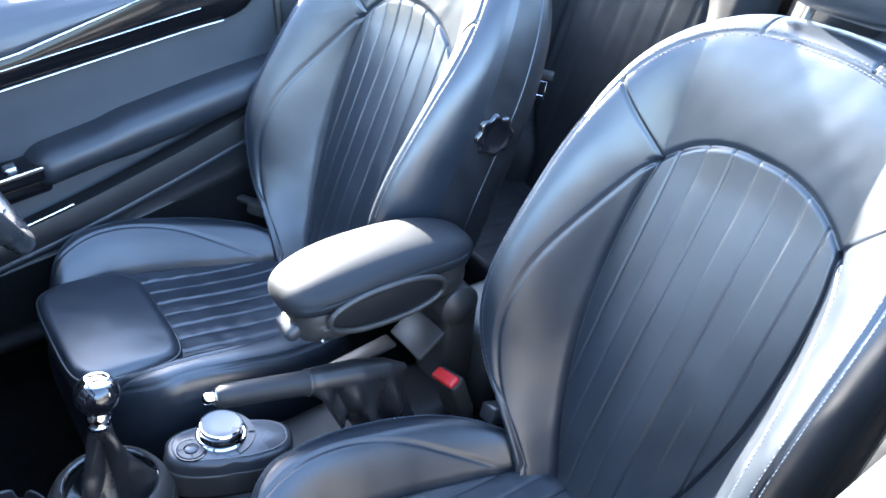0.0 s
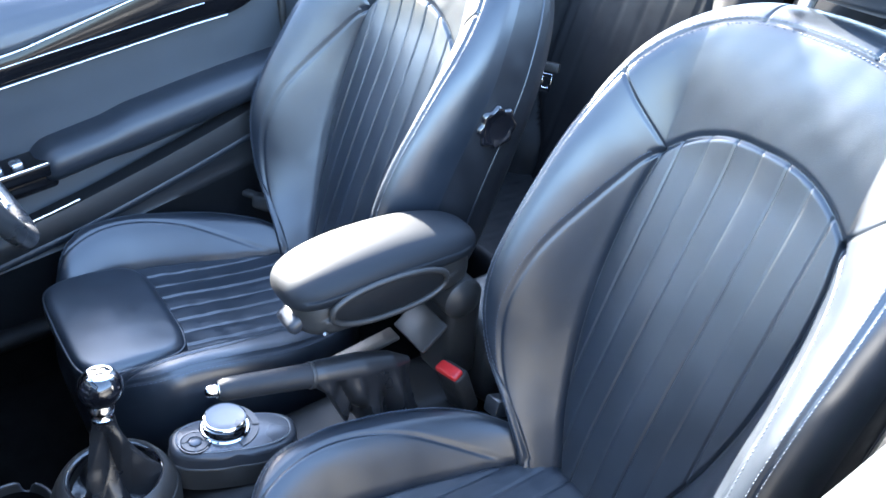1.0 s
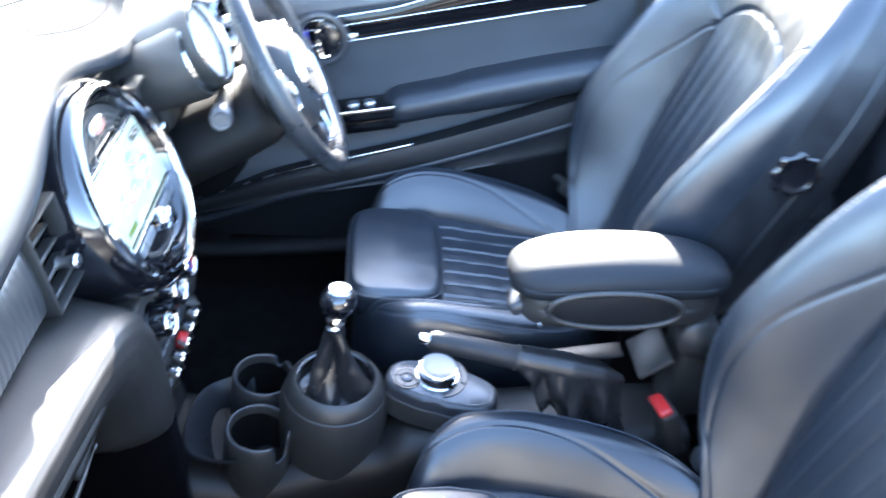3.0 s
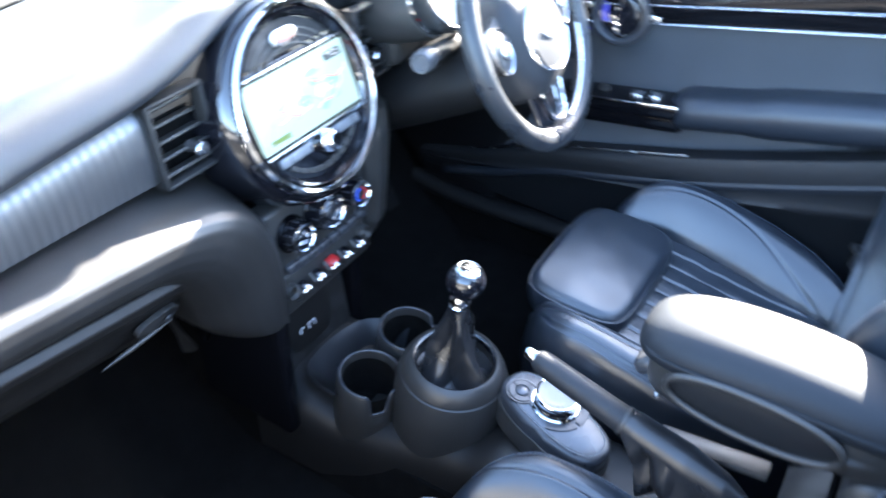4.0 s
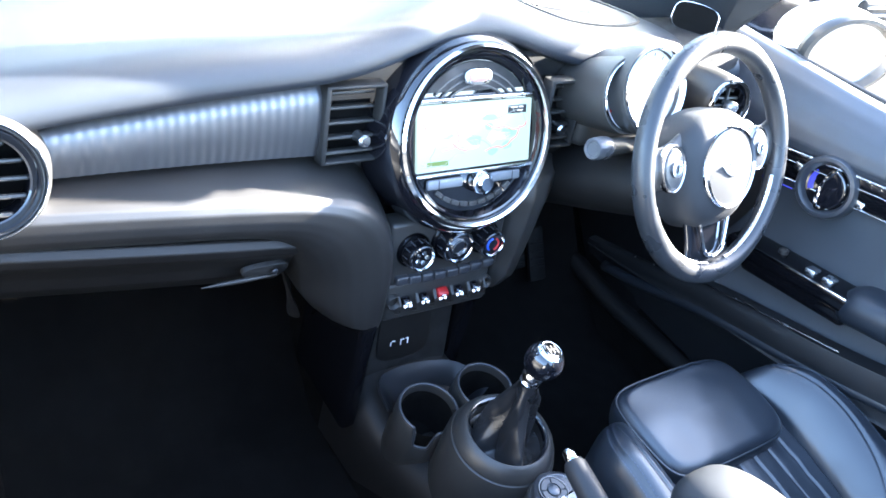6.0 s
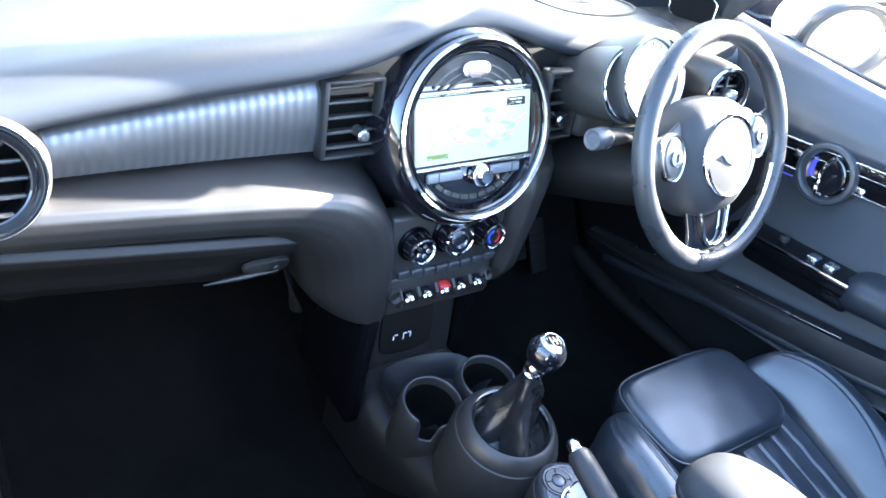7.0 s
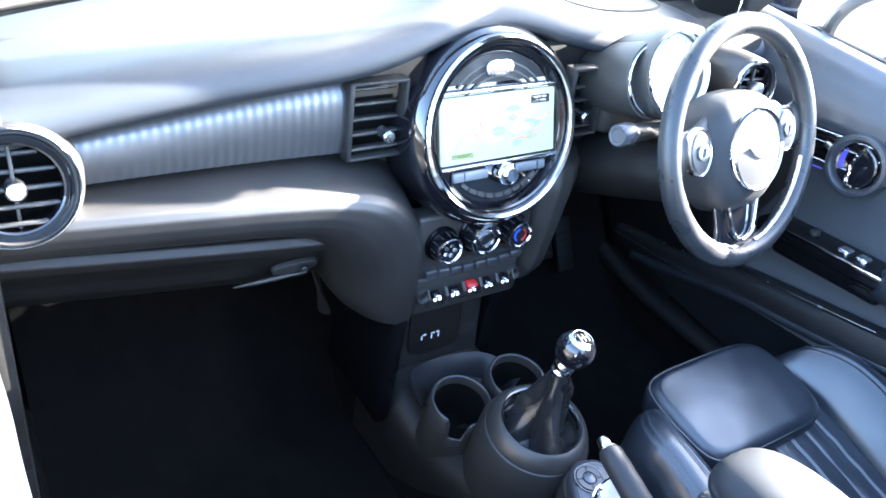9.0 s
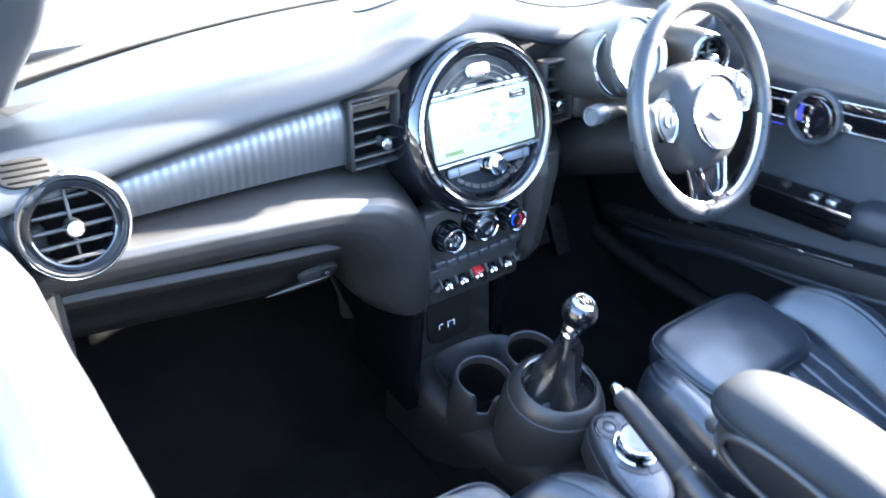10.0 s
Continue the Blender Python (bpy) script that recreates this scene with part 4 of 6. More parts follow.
    def side(u, v):
        y = lerp(0.26, -0.62, v)
        w = interp(y, [(-0.62, 0.085), (-0.3, 0.08), (-0.15, 0.085), (-0.05, 0.09), (0.05, 0.105), (0.15, 0.115), (0.26, 0.12)])
        zt = interp(y, [(-0.62, 0.44), (-0.45, 0.44), (-0.16, 0.425), (-0.12, 0.40), (0.1, 0.36), (0.26, 0.40)])
        cx = -0.005
        a = math.pi * u
        x = -math.cos(a)
        e = math.copysign(abs(x) ** 0.5, x)
        return Vector((cx + w * e, y, 0.22 + (zt - 0.22) * max(0, math.sin(a)) ** 0.3))
    grid(bm, 32, 60, side)
    part("console_body", bm, SHADEDVINYL, c, "", 180)
    return c


def gear_lever():
    g = thing("gear_lever", "gear lever with a black leather gaiter and chrome-topped ball knob", "gear lever", BOOT)
    top = Vector((0.007, -0.057, 0.652))
    bm = B()
    tri = lambda q: 1 - 2 * abs(q % 1.0 - 0.5)

    def gaiter(u, v):
        a = 2 * math.pi * u
        foot, head = BOOT + Vector((0, 0, -0.022)), top - Vector((0.005, -0.005, 0.044))
        h = interp(v, [(0, 0.0), (0.08, -0.02), (0.16, -0.01), (0.26, 0.10), (0.45, 0.38), (0.7, 0.68), (1, 1)])
        p = foot.lerp(head, h)
        r = interp(v, [(0, 0.060), (0.08, 0.055), (0.16, 0.050), (0.26, 0.042), (0.36, 0.034), (0.55, 0.025), (0.8, 0.0185), (1, 0.0135)])
        k = smooth(v * 7) * (1 - smooth((v - 0.72) / 0.28))
        f = 0.85 * (tri(3 * u + 0.22 + 0.55 * v) - 0.5) + 0.32 * (tri(5 * u - 0.9 * v + 0.3) - 0.5)
        r *= 1 + f * k
        z = p.z + 0.012 * (tri(4 * u + 2.1 * v) - 0.5) * smooth(v * 8) * (1 - smooth((v - 0.3) / 0.3))
        return Vector((p.x + min(r, 0.062) * math.cos(a), p.y + min(r, 0.062) * math.sin(a), z))
    grid(bm, 112, 40, gaiter, wrap=True)
    part("gaiter", bm, GAITER, g, "crumpled leather gaiter", 26)
    m = frame_of(top, (0.14, -0.14, 1), (0, 1, 0))
    bm = B()
    revolve(bm, [(0.0135, -0.048), (0.0140, -0.044), (0.0125, -0.042), (0.0125, -0.036), (0.0158, -0.034), (0.0158, -0.029), (0.0125, -0.022)], m, 28)
    part("collar", bm, CHROME, g, "chrome collar")
    bm = B()
    prof = [(0.0280 * math.cos(radians(a)), 0.0280 * math.sin(radians(a))) for a in range(-65, 61, 6)]
    revolve(bm, prof, m, 40)
    part("knob", bm, GLOSS, g, "gloss black ball")
    bm = B()
    prof = [(0.0285 * math.cos(radians(a)), 0.0285 * math.sin(radians(a))) for a in range(46, 59, 3)] + [(0.0145, 0.0238), (0.0130, 0.0240), (0.0, 0.0256)]
    revolve(bm, prof, m, 40)
    cap = part("knob_cap", bm, CHROME, g, "polished chrome cap with a shift pattern")
    bm = B()
    for x in (-0.007, 0.0, 0.007):
        box(bm, (x, 0, 0.0254), (0.0026, 0.013, 0.0010), 0, 1, m)
    box(bm, (0, 0, 0.0254), (0.015, 0.0026, 0.0010), 0, 1, m)
    part("shift_pattern", bm, MATTE, cap, "black shift pattern lines")
    return g


def controller():
    c0 = Vector((-0.003, -0.219, 0.484))
    c = thing("rotary_controller", "chrome rotary controller knob on a black panel", "controller", c0)
    m = frame_of(c0, (0.0, -0.08, 1), (0.30, 1, 0))
    bm = B()
    plate(bm, oval(0.046, 0.094, 48, 2.8), m @ Matrix.Translation((0, 0, -0.055)), 0.040, 0.004, 3)
    part("plinth", bm, PLASTIC, c)
    bm = B()
    plate(bm, oval(0.0445, 0.092, 48, 2.7), m @ Matrix.Translation((0, 0, -0.018)), 0.025, 0.009, 4)
    part("plinth_top", bm, SATINBLACK, c, "satin black upper shell")
    bm = B()
    plate(bm, oval(0.035, 0.081, 48, 2.6), m @ Matrix.Translation((0, 0, 0.006)), 0.003, 0.0012)
    part("panel", bm, PANELGREY, c, "satin grey control panel")
    bm = B()
    sweep(bm, [m @ Vector((x, y, 0.0078)) for x, y in oval(0.0358, 0.0818, 60, 2.6)], 0.0010, 6, closed=True)
    part("panel_rim", bm, SILVERPLASTIC, c, "thin grey rim", 180)
    k = m @ Matrix.Translation((0.0115, 0.012, 0.008))
    bm = B()
    revolve(bm, [(0.0365, 0.0), (0.0368, 0.003), (0.0345, 0.0050), (0.032, 0.0050)], k, 56)
    part("dial_base", bm, CHROME, c, "polished base ring")
    bm = B()
    revolve(bm, [(0.0315, 0.004), (0.0300, 0.007), (0.0300, 0.017), (0.0312, 0.019)], k, 56)
    d = part("dial", bm, GLOSS, c, "gloss black dial side")
    bm = B()
    revolve(bm, [(0.0312, 0.019), (0.0316, 0.0212), (0.0305, 0.0230), (0.0282, 0.0236)], k, 56)
    part("dial_edge", bm, CHROME, d, "chrome dial edge")
    bm = B()
    revolve(bm, [(0.0283, 0.0234), (0.0272, 0.0228), (0.014, 0.0226), (0.0, 0.0226)], k, 56)
    part("dial_top", bm, WHITEPAD, d, "pale silver touch surface")
    pad = m @ Matrix.Translation((-0.012, 0.056, -0.004))
    for i in range(4):
        bm = B()
        revolve(bm, [(0.0105, 0.0125), (0.011, 0.0158), (0.0190, 0.0158), (0.0200, 0.0125)], pad, 12, arc=(i * 90 + 4, i * 90 + 86))
        part("button", bm, SATINBLACK, c, "dark segment button")
    bm = B()
    revolve(bm, [(0.009, 0.0125), (0.009, 0.0165), (0.0075, 0.0175), (0, 0.0172)], pad, 24)
    part("button", bm, PANELGREY, c, "round centre button")
    bm = B()
    revolve(bm, [(0.0210, 0.0125), (0.0212, 0.0150), (0.0224, 0.0150), (0.0228, 0.0125)], pad, 36)
    part("button_ring", bm, GLOSS, c)
    for a0, a1 in ((206, 262), (268, 330)):
        bm = B()
        revolve(bm, [(0.0395, 0.0), (0.0395, 0.0032), (0.0490, 0.0032), (0.0495, 0.0)], k, 14, arc=(a0, a1))
        part("arc_key", bm, SATINBLACK, c, "curved key beside the dial")
    return c


def handbrake():
    a, b, e = Vector((-0.036, -0.192, 0.616)), Vector((-0.046, -0.325, 0.588)), Vector((-0.048, -0.43, 0.562))
    h = thing("handbrake", "black leather handbrake lever with chrome button and creased gaiter", "handbrake", (-0.04, -0.42, 0.44))
    ax = (a - b).normalized()
    bm = B()
    pts = [b.lerp(a, t) for t in (0, 0.1, 0.3, 0.5, 0.7, 0.85, 0.95, 1.0)]
    sweep(bm, pts, lambda t: interp(t, [(0, 0.0185), (0.3, 0.0175), (0.7, 0.0165), (0.9, 0.0155), (1.0, 0.012)]), 20)
    part("grip", bm, GRIP, h)
    bm = B()
    m = frame_of(b, ax, (0, 0, 1))
    revolve(bm, [(0.0165, -0.004), (0.0195, -0.003), (0.0205, 0.0), (0.0195, 0.003), (0.0165, 0.004)], m, 28)
    part("collar", bm, PLASTIC, h)
    bm = B()
    m2 = frame_of(a, ax, (0, 0, 1))
    revolve(bm, [(0.0105, -0.004), (0.0105, 0.001), (0.0085, 0.003), (0.0082, 0.013), (0.006, 0.016), (0.0, 0.0165)], m2, 24)
    part("button", bm, CHROME, h, "chrome release button")
    bm = B()

    def gait(u, v):
        an = 2 * math.pi * u
        p = b.lerp(e, v * 1.6)
        top_r = interp(v, [(0, 0.0185), (0.1, 0.0215), (0.5, 0.024), (0.8, 0.019), (1.0, 0.006)])
        sn, cs = math.sin(an), math.cos(an)
        drop = interp(v, [(0, 0.0), (0.10, 0.012), (0.22, 0.05), (0.45, 0.10), (0.7, 0.13), (1.0, 0.14)])
        lo = max(0.0, -sn)
        tri = lambda q: 1 - 2 * abs(q % 1.0 - 0.5)
        fold = 0.034 * (tri(2.6 * v + 0.55 * math.sin(an)) - 0.5) + 0.020 * (tri(4.3 * v - 0.8 * math.sin(an) + 0.3) - 0.5)
        wide = 1 + 1.1 * lo * smooth(v * 2)
        q = p + Vector((cs * top_r * wide + fold * lo ** 0.5 * smooth(v * 4), -0.02 * lo * v, sn * top_r - drop * lo ** 0.8 + fold * 0.4 * lo))
        q.z = max(q.z, 0.44)
        return q
    grid(bm, 72, 60, gait, wrap=True, caps=True)
    part("gaiter", bm, GAITER, h, "creased leather gaiter", 26)
    return h


def armrest():
    ar = thing("centre_armrest", "padded black centre armrest with an oval side inlay", "armrest", (0.03, -0.5, 0.45))
    cx = 0.014

    def shell(r, z0, z1, wx, y0, y1, tb):
        def fn(u, v):
            an, b = 2 * math.pi * u, math.pi * (v - 0.5)
            pw = lambda x, p: math.copysign(abs(x) ** p, x)
            c, e = math.cos(b), math.sin(b)
            yc, ly = (y0 + y1) / 2, (y0 - y1) / 2
            y = ly * pw(c, 0.45) * pw(math.sin(an), 0.62)
            x = wx * pw(c, 0.45) * pw(math.cos(an), 0.62) * (1 + 0.08 * y / ly)
            z = (z0 + z1) / 2 + (z1 - z0) / 2 * pw(e, 0.7)
            z += -0.35 * (y - 0.03) ** 2 * 2.0 + 0.04 * (-y) - (0.012 * (x / wx) ** 2 if e > 0 else 0)
            return Vector((cx + x, yc + y, z))
        return fn
    bm = B()
    grid(bm, 64, 32, shell(0, 0.692, 0.757, 0.066, -0.308, -0.64, 0), wrap=True)
    bmesh.ops.remove_doubles(bm, verts=bm.verts, dist=1e-5)
    part("pad", bm, ARMPAD, ar, "smooth padded lid", 180)
    bm = B()
    grid(bm, 64, 32, shell(0, 0.635, 0.725, 0.060, -0.325, -0.63, 0), wrap=True)
    bmesh.ops.remove_doubles(bm, verts=bm.verts, dist=1e-5)
    part("body", bm, PLASTIC, ar, "", 180)
    for sx in (-1, 1):
        m = frame_of((cx + sx * 0.0615, -0.458, 0.683), (sx, 0, -0.08), (0, -0.02, 1))
        bm = B()
        sweep(bm, [m @ Vector((x, y, 0.003)) for x, y in oval(0.098, 0.034, 60, 2.2)], 0.0050, 10, closed=True)
        ri = part("oval_frame", bm, PLASTIC, ar, "raised oval frame", 180)
        bm = B()
        plate(bm, oval(0.096, 0.032, 44, 2.2), m @ Matrix.Translation((0, 0, -0.006)), 0.007, 0.002, 2)
        part("oval_inlay", bm, DOORLOW, ri, "matt oval inlay")
        bm = B()
        revolve(bm, [(0, 0.004), (0.003, 0.0035), (0.0042, 0.0)], frame_of((cx + sx * 0.056, -0.353, 0.650), (sx, 0, 0), (0, 0, 1)), 14)
        part("screw", bm, SATIN, ar)
    bm = B()
    box(bm, (0, 0, 0), (0.05, 0.03, 0.024), 0.010, 4, frame_of((cx - 0.006, -0.325, 0.655), (0, 0.5, 0.8), (0, 1, 0)))
    part("catch", bm, SATINBLACK, ar, "grey release catch")
    # hinge leg
    bm = B()
    m = frame_of((cx - 0.05, -0.605, 0.612), (-1, 0, 0), (0, 0, 1))
    revolve(bm, [(0, 0.012), (0.018, 0.0115), (0.022, 0.008), (0.030, 0.006), (0.036, 0.0), (0.036, -0.09)], m, 32)
    part("hinge", bm, PLASTIC, ar)
    bm = B()
    box(bm, (cx, -0.62, 0.52), (0.085, 0.07, 0.18), 0.015, 3)
    # unseen block, added to cover sunlit floor in the gap between the seats
    box(bm, (0.02, -0.76, 0.45), (0.17, 0.22, 0.16), 0.02, 3)
    part("pedestal", bm, PLASTIC, ar)
    bm = B()
    box(bm, (0, 0, 0), (0.085, 0.06, 0.008), 0.003, 2, pose(-0.010, -0.542, 0.566, -38, 0, 0))
    box(bm, (0, 0, 0), (0.03, 0.14, 0.008), 0.003, 2, pose(0.0, -0.43, 0.552, -8, 0, 0))
    part("dust_flap", bm, PLASTIC, ar, "grey flap under the armrest")
    return ar


def belt_buckle(at, lean, name="seat_belt_buckle", label="black seat belt buckle with a red release button"):
    s = thing(name, label, "seat belt buckle", at, "belt buckles")
    m = frame_of(at, lean, (1, 0.2, 0))
    bm = B()
    box(bm, (0, 0, 0), (0.03, 0.052, 0.09), 0.008, 3, m)
    part("body", bm, MATTE, s)
    bm = B()
    box(bm, (-0.004, 0, 0.046), (0.022, 0.046, 0.012), 0.005, 3, m)
    part("button", bm, RED, s, "red release button")
    return s


# ---- steering wheel ----
WT, WYAW = radians(26.5), radians(4.8)
WC = Vector((0.323, 0.031, 0.885))
WM = frame_of(WC, (math.sin(WYAW) * math.cos(WT), -math.cos(WYAW) * math.cos(WT), math.sin(WT)), (0, 0, 1))


def wheel():
    w = thing("steering_wheel", "black leather three-spoke steering wheel with satin trim", "steering wheel", WC)
    R = 0.171
    bm = B()
    pts = [WM @ Vector((R * math.cos(a), R * math.sin(a), 0)) for a in [2 * math.pi * i / 96 for i in range(96)]]
    sweep(bm, pts, 0.0158, 18, closed=True, up=(WM.to_3x3() @ Vector((0, 0, 1))))
    part("rim", bm, WHEELSKIN, w, "perforated leather rim", 180)
    # hub pad
    bm = B()

    def hub(u, v):
        a = 2 * math.pi * u
        x, y = 0.088 * math.copysign(abs(math.cos(a)) ** 0.7, math.cos(a)), (0.076 if math.sin(a) > 0 else 0.104) * math.copysign(abs(math.sin(a)) ** 0.75, math.sin(a))
        k = max(0, math.cos(math.pi / 2 * v)) ** 0.45 if v < 1 else 0
        return WM @ Vector((x * k, y * k, -0.045 + 0.06 * math.sin(math.pi / 2 * v) ** 0.6 + 0.012 * v))
    grid(bm, 64, 24, hub, wrap=True)
    bmesh.ops.remove_doubles(bm, verts=bm.verts, dist=1e-5)
    part("hub_pad", bm, HUBSKIN, w, "", 180)
    bm = B()
    revolve(bm, [(0.0605, 0.010), (0.0610, 0.026), (0.0588, 0.0300), (0.0556, 0.0275)], WM @ Matrix.Translation((0, -0.008, 0)), 48)
    em = part("emblem_ring", bm, CHROME, w, "chrome ring of a round emblem")
    bm = B()
    revolve(bm, [(0.0558, 0.0270), (0.030, 0.0305), (0.0, 0.0315)], WM @ Matrix.Translation((0, -0.008, 0)), 40)
    part("emblem_disc", bm, HUBSKIN, em, "dark grey disc")
    bm = B()
    plate(bm, [(-0.030, 0.006), (-0.012, 0.004), (-0.007, 0.008), (0.007, 0.008), (0.012, 0.004), (0.030, 0.006), (0.020, -0.006), (0.008, -0.012), (-0.008, -0.012), (-0.020, -0.006)], WM @ Matrix.Translation((0, -0.008, 0.0300)), 0.003, 0.001)
    part("emblem_wing", bm, SILVERPLASTIC, em, "plain bright badge shape")
    # side spokes with button pods
    for sx in (-1, 1):
        bm = B()

        def spoke(u, v):
            x = lerp(0.07, 0.160, v)
            hgt = lerp(0.036, 0.026, v) + 0.012 * (2 * v - 1) ** 2
            a = 2 * math.pi * u
            return WM @ Vector((sx * x, 0.004 + hgt * math.sin(a), -0.012 + 0.012 * math.cos(a)))
        grid(bm, 24, 12, spoke, wrap=True)
        sp = part("spoke", bm, PLASTIC, w, "", 180)
        m = WM @ Matrix.Translation((sx * 0.107, 0.004, 0.0))
        bm = B()
        revolve(bm, [(0.0305, -0.004), (0.0305, 0.003), (0.0292, 0.006), (0.0275, 0.004)], m, 36, sx=0.85, sy=1.15)
        part("pod_ring", bm, SATIN, sp, "satin silver pod ring")
        bm = B()
        revolve(bm, [(0.0265, 0.003), (0.024, 0.0065), (0.012, 0.008), (0, 0.008)], m, 32, sx=0.85, sy=1.15)
        part("pod", bm, SATINBLACK, sp)
        bm = B()
        revolve(bm, [(0.011, 0.008), (0.012, 0.0115), (0.008, 0.0125), (0.0065, 0.009)], m, 24)
        part("pod_knob", bm, SATIN, sp, "silver roller")
    # lower spoke with a silver V
    bm = B()

    def low(u, v):
        y = lerp(-0.06, -0.162, v)
        hw = lerp(0.062, 0.044, v) + 0.02 * v ** 4
        a = 2 * math.pi * u
        return WM @ Vector((hw * math.cos(a), y, -0.014 + 0.010 * math.sin(a)))
    grid(bm, 24, 12, low, wrap=True)
    part("spoke", bm, GLOSS, w, "gloss black lower spoke", 180)
    bm = B()
    pts = spline([(-0.040, -0.07, 0.0), (-0.033, -0.105, 0.0), (-0.022, -0.138, 0.0), (0.0, -0.148, 0.0), (0.022, -0.138, 0.0), (0.033, -0.105, 0.0), (0.040, -0.07, 0.0)], 36)
    sweep(bm, [WM @ p for p in pts], 0.0031, 8)
    part("spoke_trim", bm, CHROME, w, "silver U-shaped trim")
    # satin inlay on the rim's inside
    for a0, a1 in ((196, 262), (278, 344)):
        bm = B()
        pts = [WM @ Vector(((R - 0.0145) * math.cos(radians(a)), (R - 0.0145) * math.sin(radians(a)), 0.004)) for a in range(a0, a1, 5)]
        sweep(bm, pts, 0.0036, 8)
        part("rim_inlay", bm, SATIN, w, "satin silver inlay")
    # column shroud
    bm = B()
    revolve(bm, [(0.03, -0.03), (0.060, -0.045), (0.071, -0.07), (0.075, -0.12), (0.077, -0.2), (0.077, -0.34)], WM @ Matrix.Translation((0, -0.035, 0)), 48, sx=1.45, sy=0.85)
    part("column_shroud", bm, UNDERDASH, w)
    return w


def stalk(sx, name, label):
    s = thing(name, label, "stalk", WC + Vector((sx * 0.06, 0.09, -0.03)), "column stalks")
    a = Vector((WC.x + sx * 0.05, 0.128, 0.862))
    b = Vector((WC.x + sx * 0.146, 0.116, 0.872))
    bm = B()
    sweep(bm, [a, a.lerp(b, 0.5), b], lambda t: lerp(0.011, 0.014, t), 14)
    part("arm", bm, PLASTIC, s)
    bm = B()
    m = frame_of(b, (b - a), (0, 0, 1))
    revolve(bm, [(0.013, -0.006), (0.0165, 0.0), (0.0175, 0.010), (0.0165, 0.030), (0.0145, 0.033), (0.0105, 0.0325), (0.0095, 0.0310), (0.0, 0.0312)], m, 28)
    part("end", bm, PANELGREY, s, "grey end cap")
    return s


def cluster():
    c = thing("instrument_cluster", "round white-faced instruments in a black pod", "instruments", (0.33, 0.2, 0.82))
    n = Vector((0, -math.cos(radians(24)), math.sin(radians(24))))
    for cx, R, cy, cz, nm in ((0.266, 0.064, 0.146, 0.944, "speedometer"), (0.234, 0.055, 0.160, 0.930, "rev_counter")):
        m = frame_of((cx, cy, cz), n, (0, 0, 1))
        bm = B()
        revolve(bm, [(R * 0.90, -0.11), (R * 1.02, -0.05), (R * 1.08, -0.004), (R * 1.05, 0.008), (R * 0.98, 0.008), (R * 0.94, 0.0), (R * 0.93, -0.02)], m, 56)
        p = part(nm, bm, PLASTIC, c, "black cylindrical pod")
        bm = B()
        revolve(bm, [(R * 1.0, 0.0085), (R * 0.985, 0.0115), (R * 0.945, 0.010), (R * 0.935, 0.002)], m, 56)
        part("rim", bm, CHROME, p, "chrome rim")
        bm = B()
        revolve(bm, [(R * 0.94, -0.006), (R * 0.6, -0.007), (0.0, -0.007)], m, 48)
        part("dial_face", bm, DIALWHITE, p, "pale silver dial face")
        for a in range(-40, 221, 20):
            q = radians(a)
            bm = B()
            box(bm, (R * 0.82, 0, -0.0062), (R * 0.08, 0.0012, 0.001), 0, 1, m @ Matrix.Rotation(q, 4, "Z"))
            part("tick", bm, MATTE, p)
        bm = B()
        box(bm, (R * 0.33, 0, -0.003), (R * 0.75, 0.003, 0.001), 0, 1, m @ Matrix.Rotation(radians(215), 4, "Z"))
        part("needle", bm, RED, p, "red needle")
    bm = B()
    box(bm, (0.275, 0.26, 0.86), (0.13, 0.12, 0.10), 0.02, 3)
    part("mount", bm, PLASTIC, c)
    return c


# ---- driver's door ----
def line_z(y, z0):
    """The rise of the door's lines towards the rear."""
    return z0 - 0.19 * y - 0.04 * max(0.0, -0.45 - y)


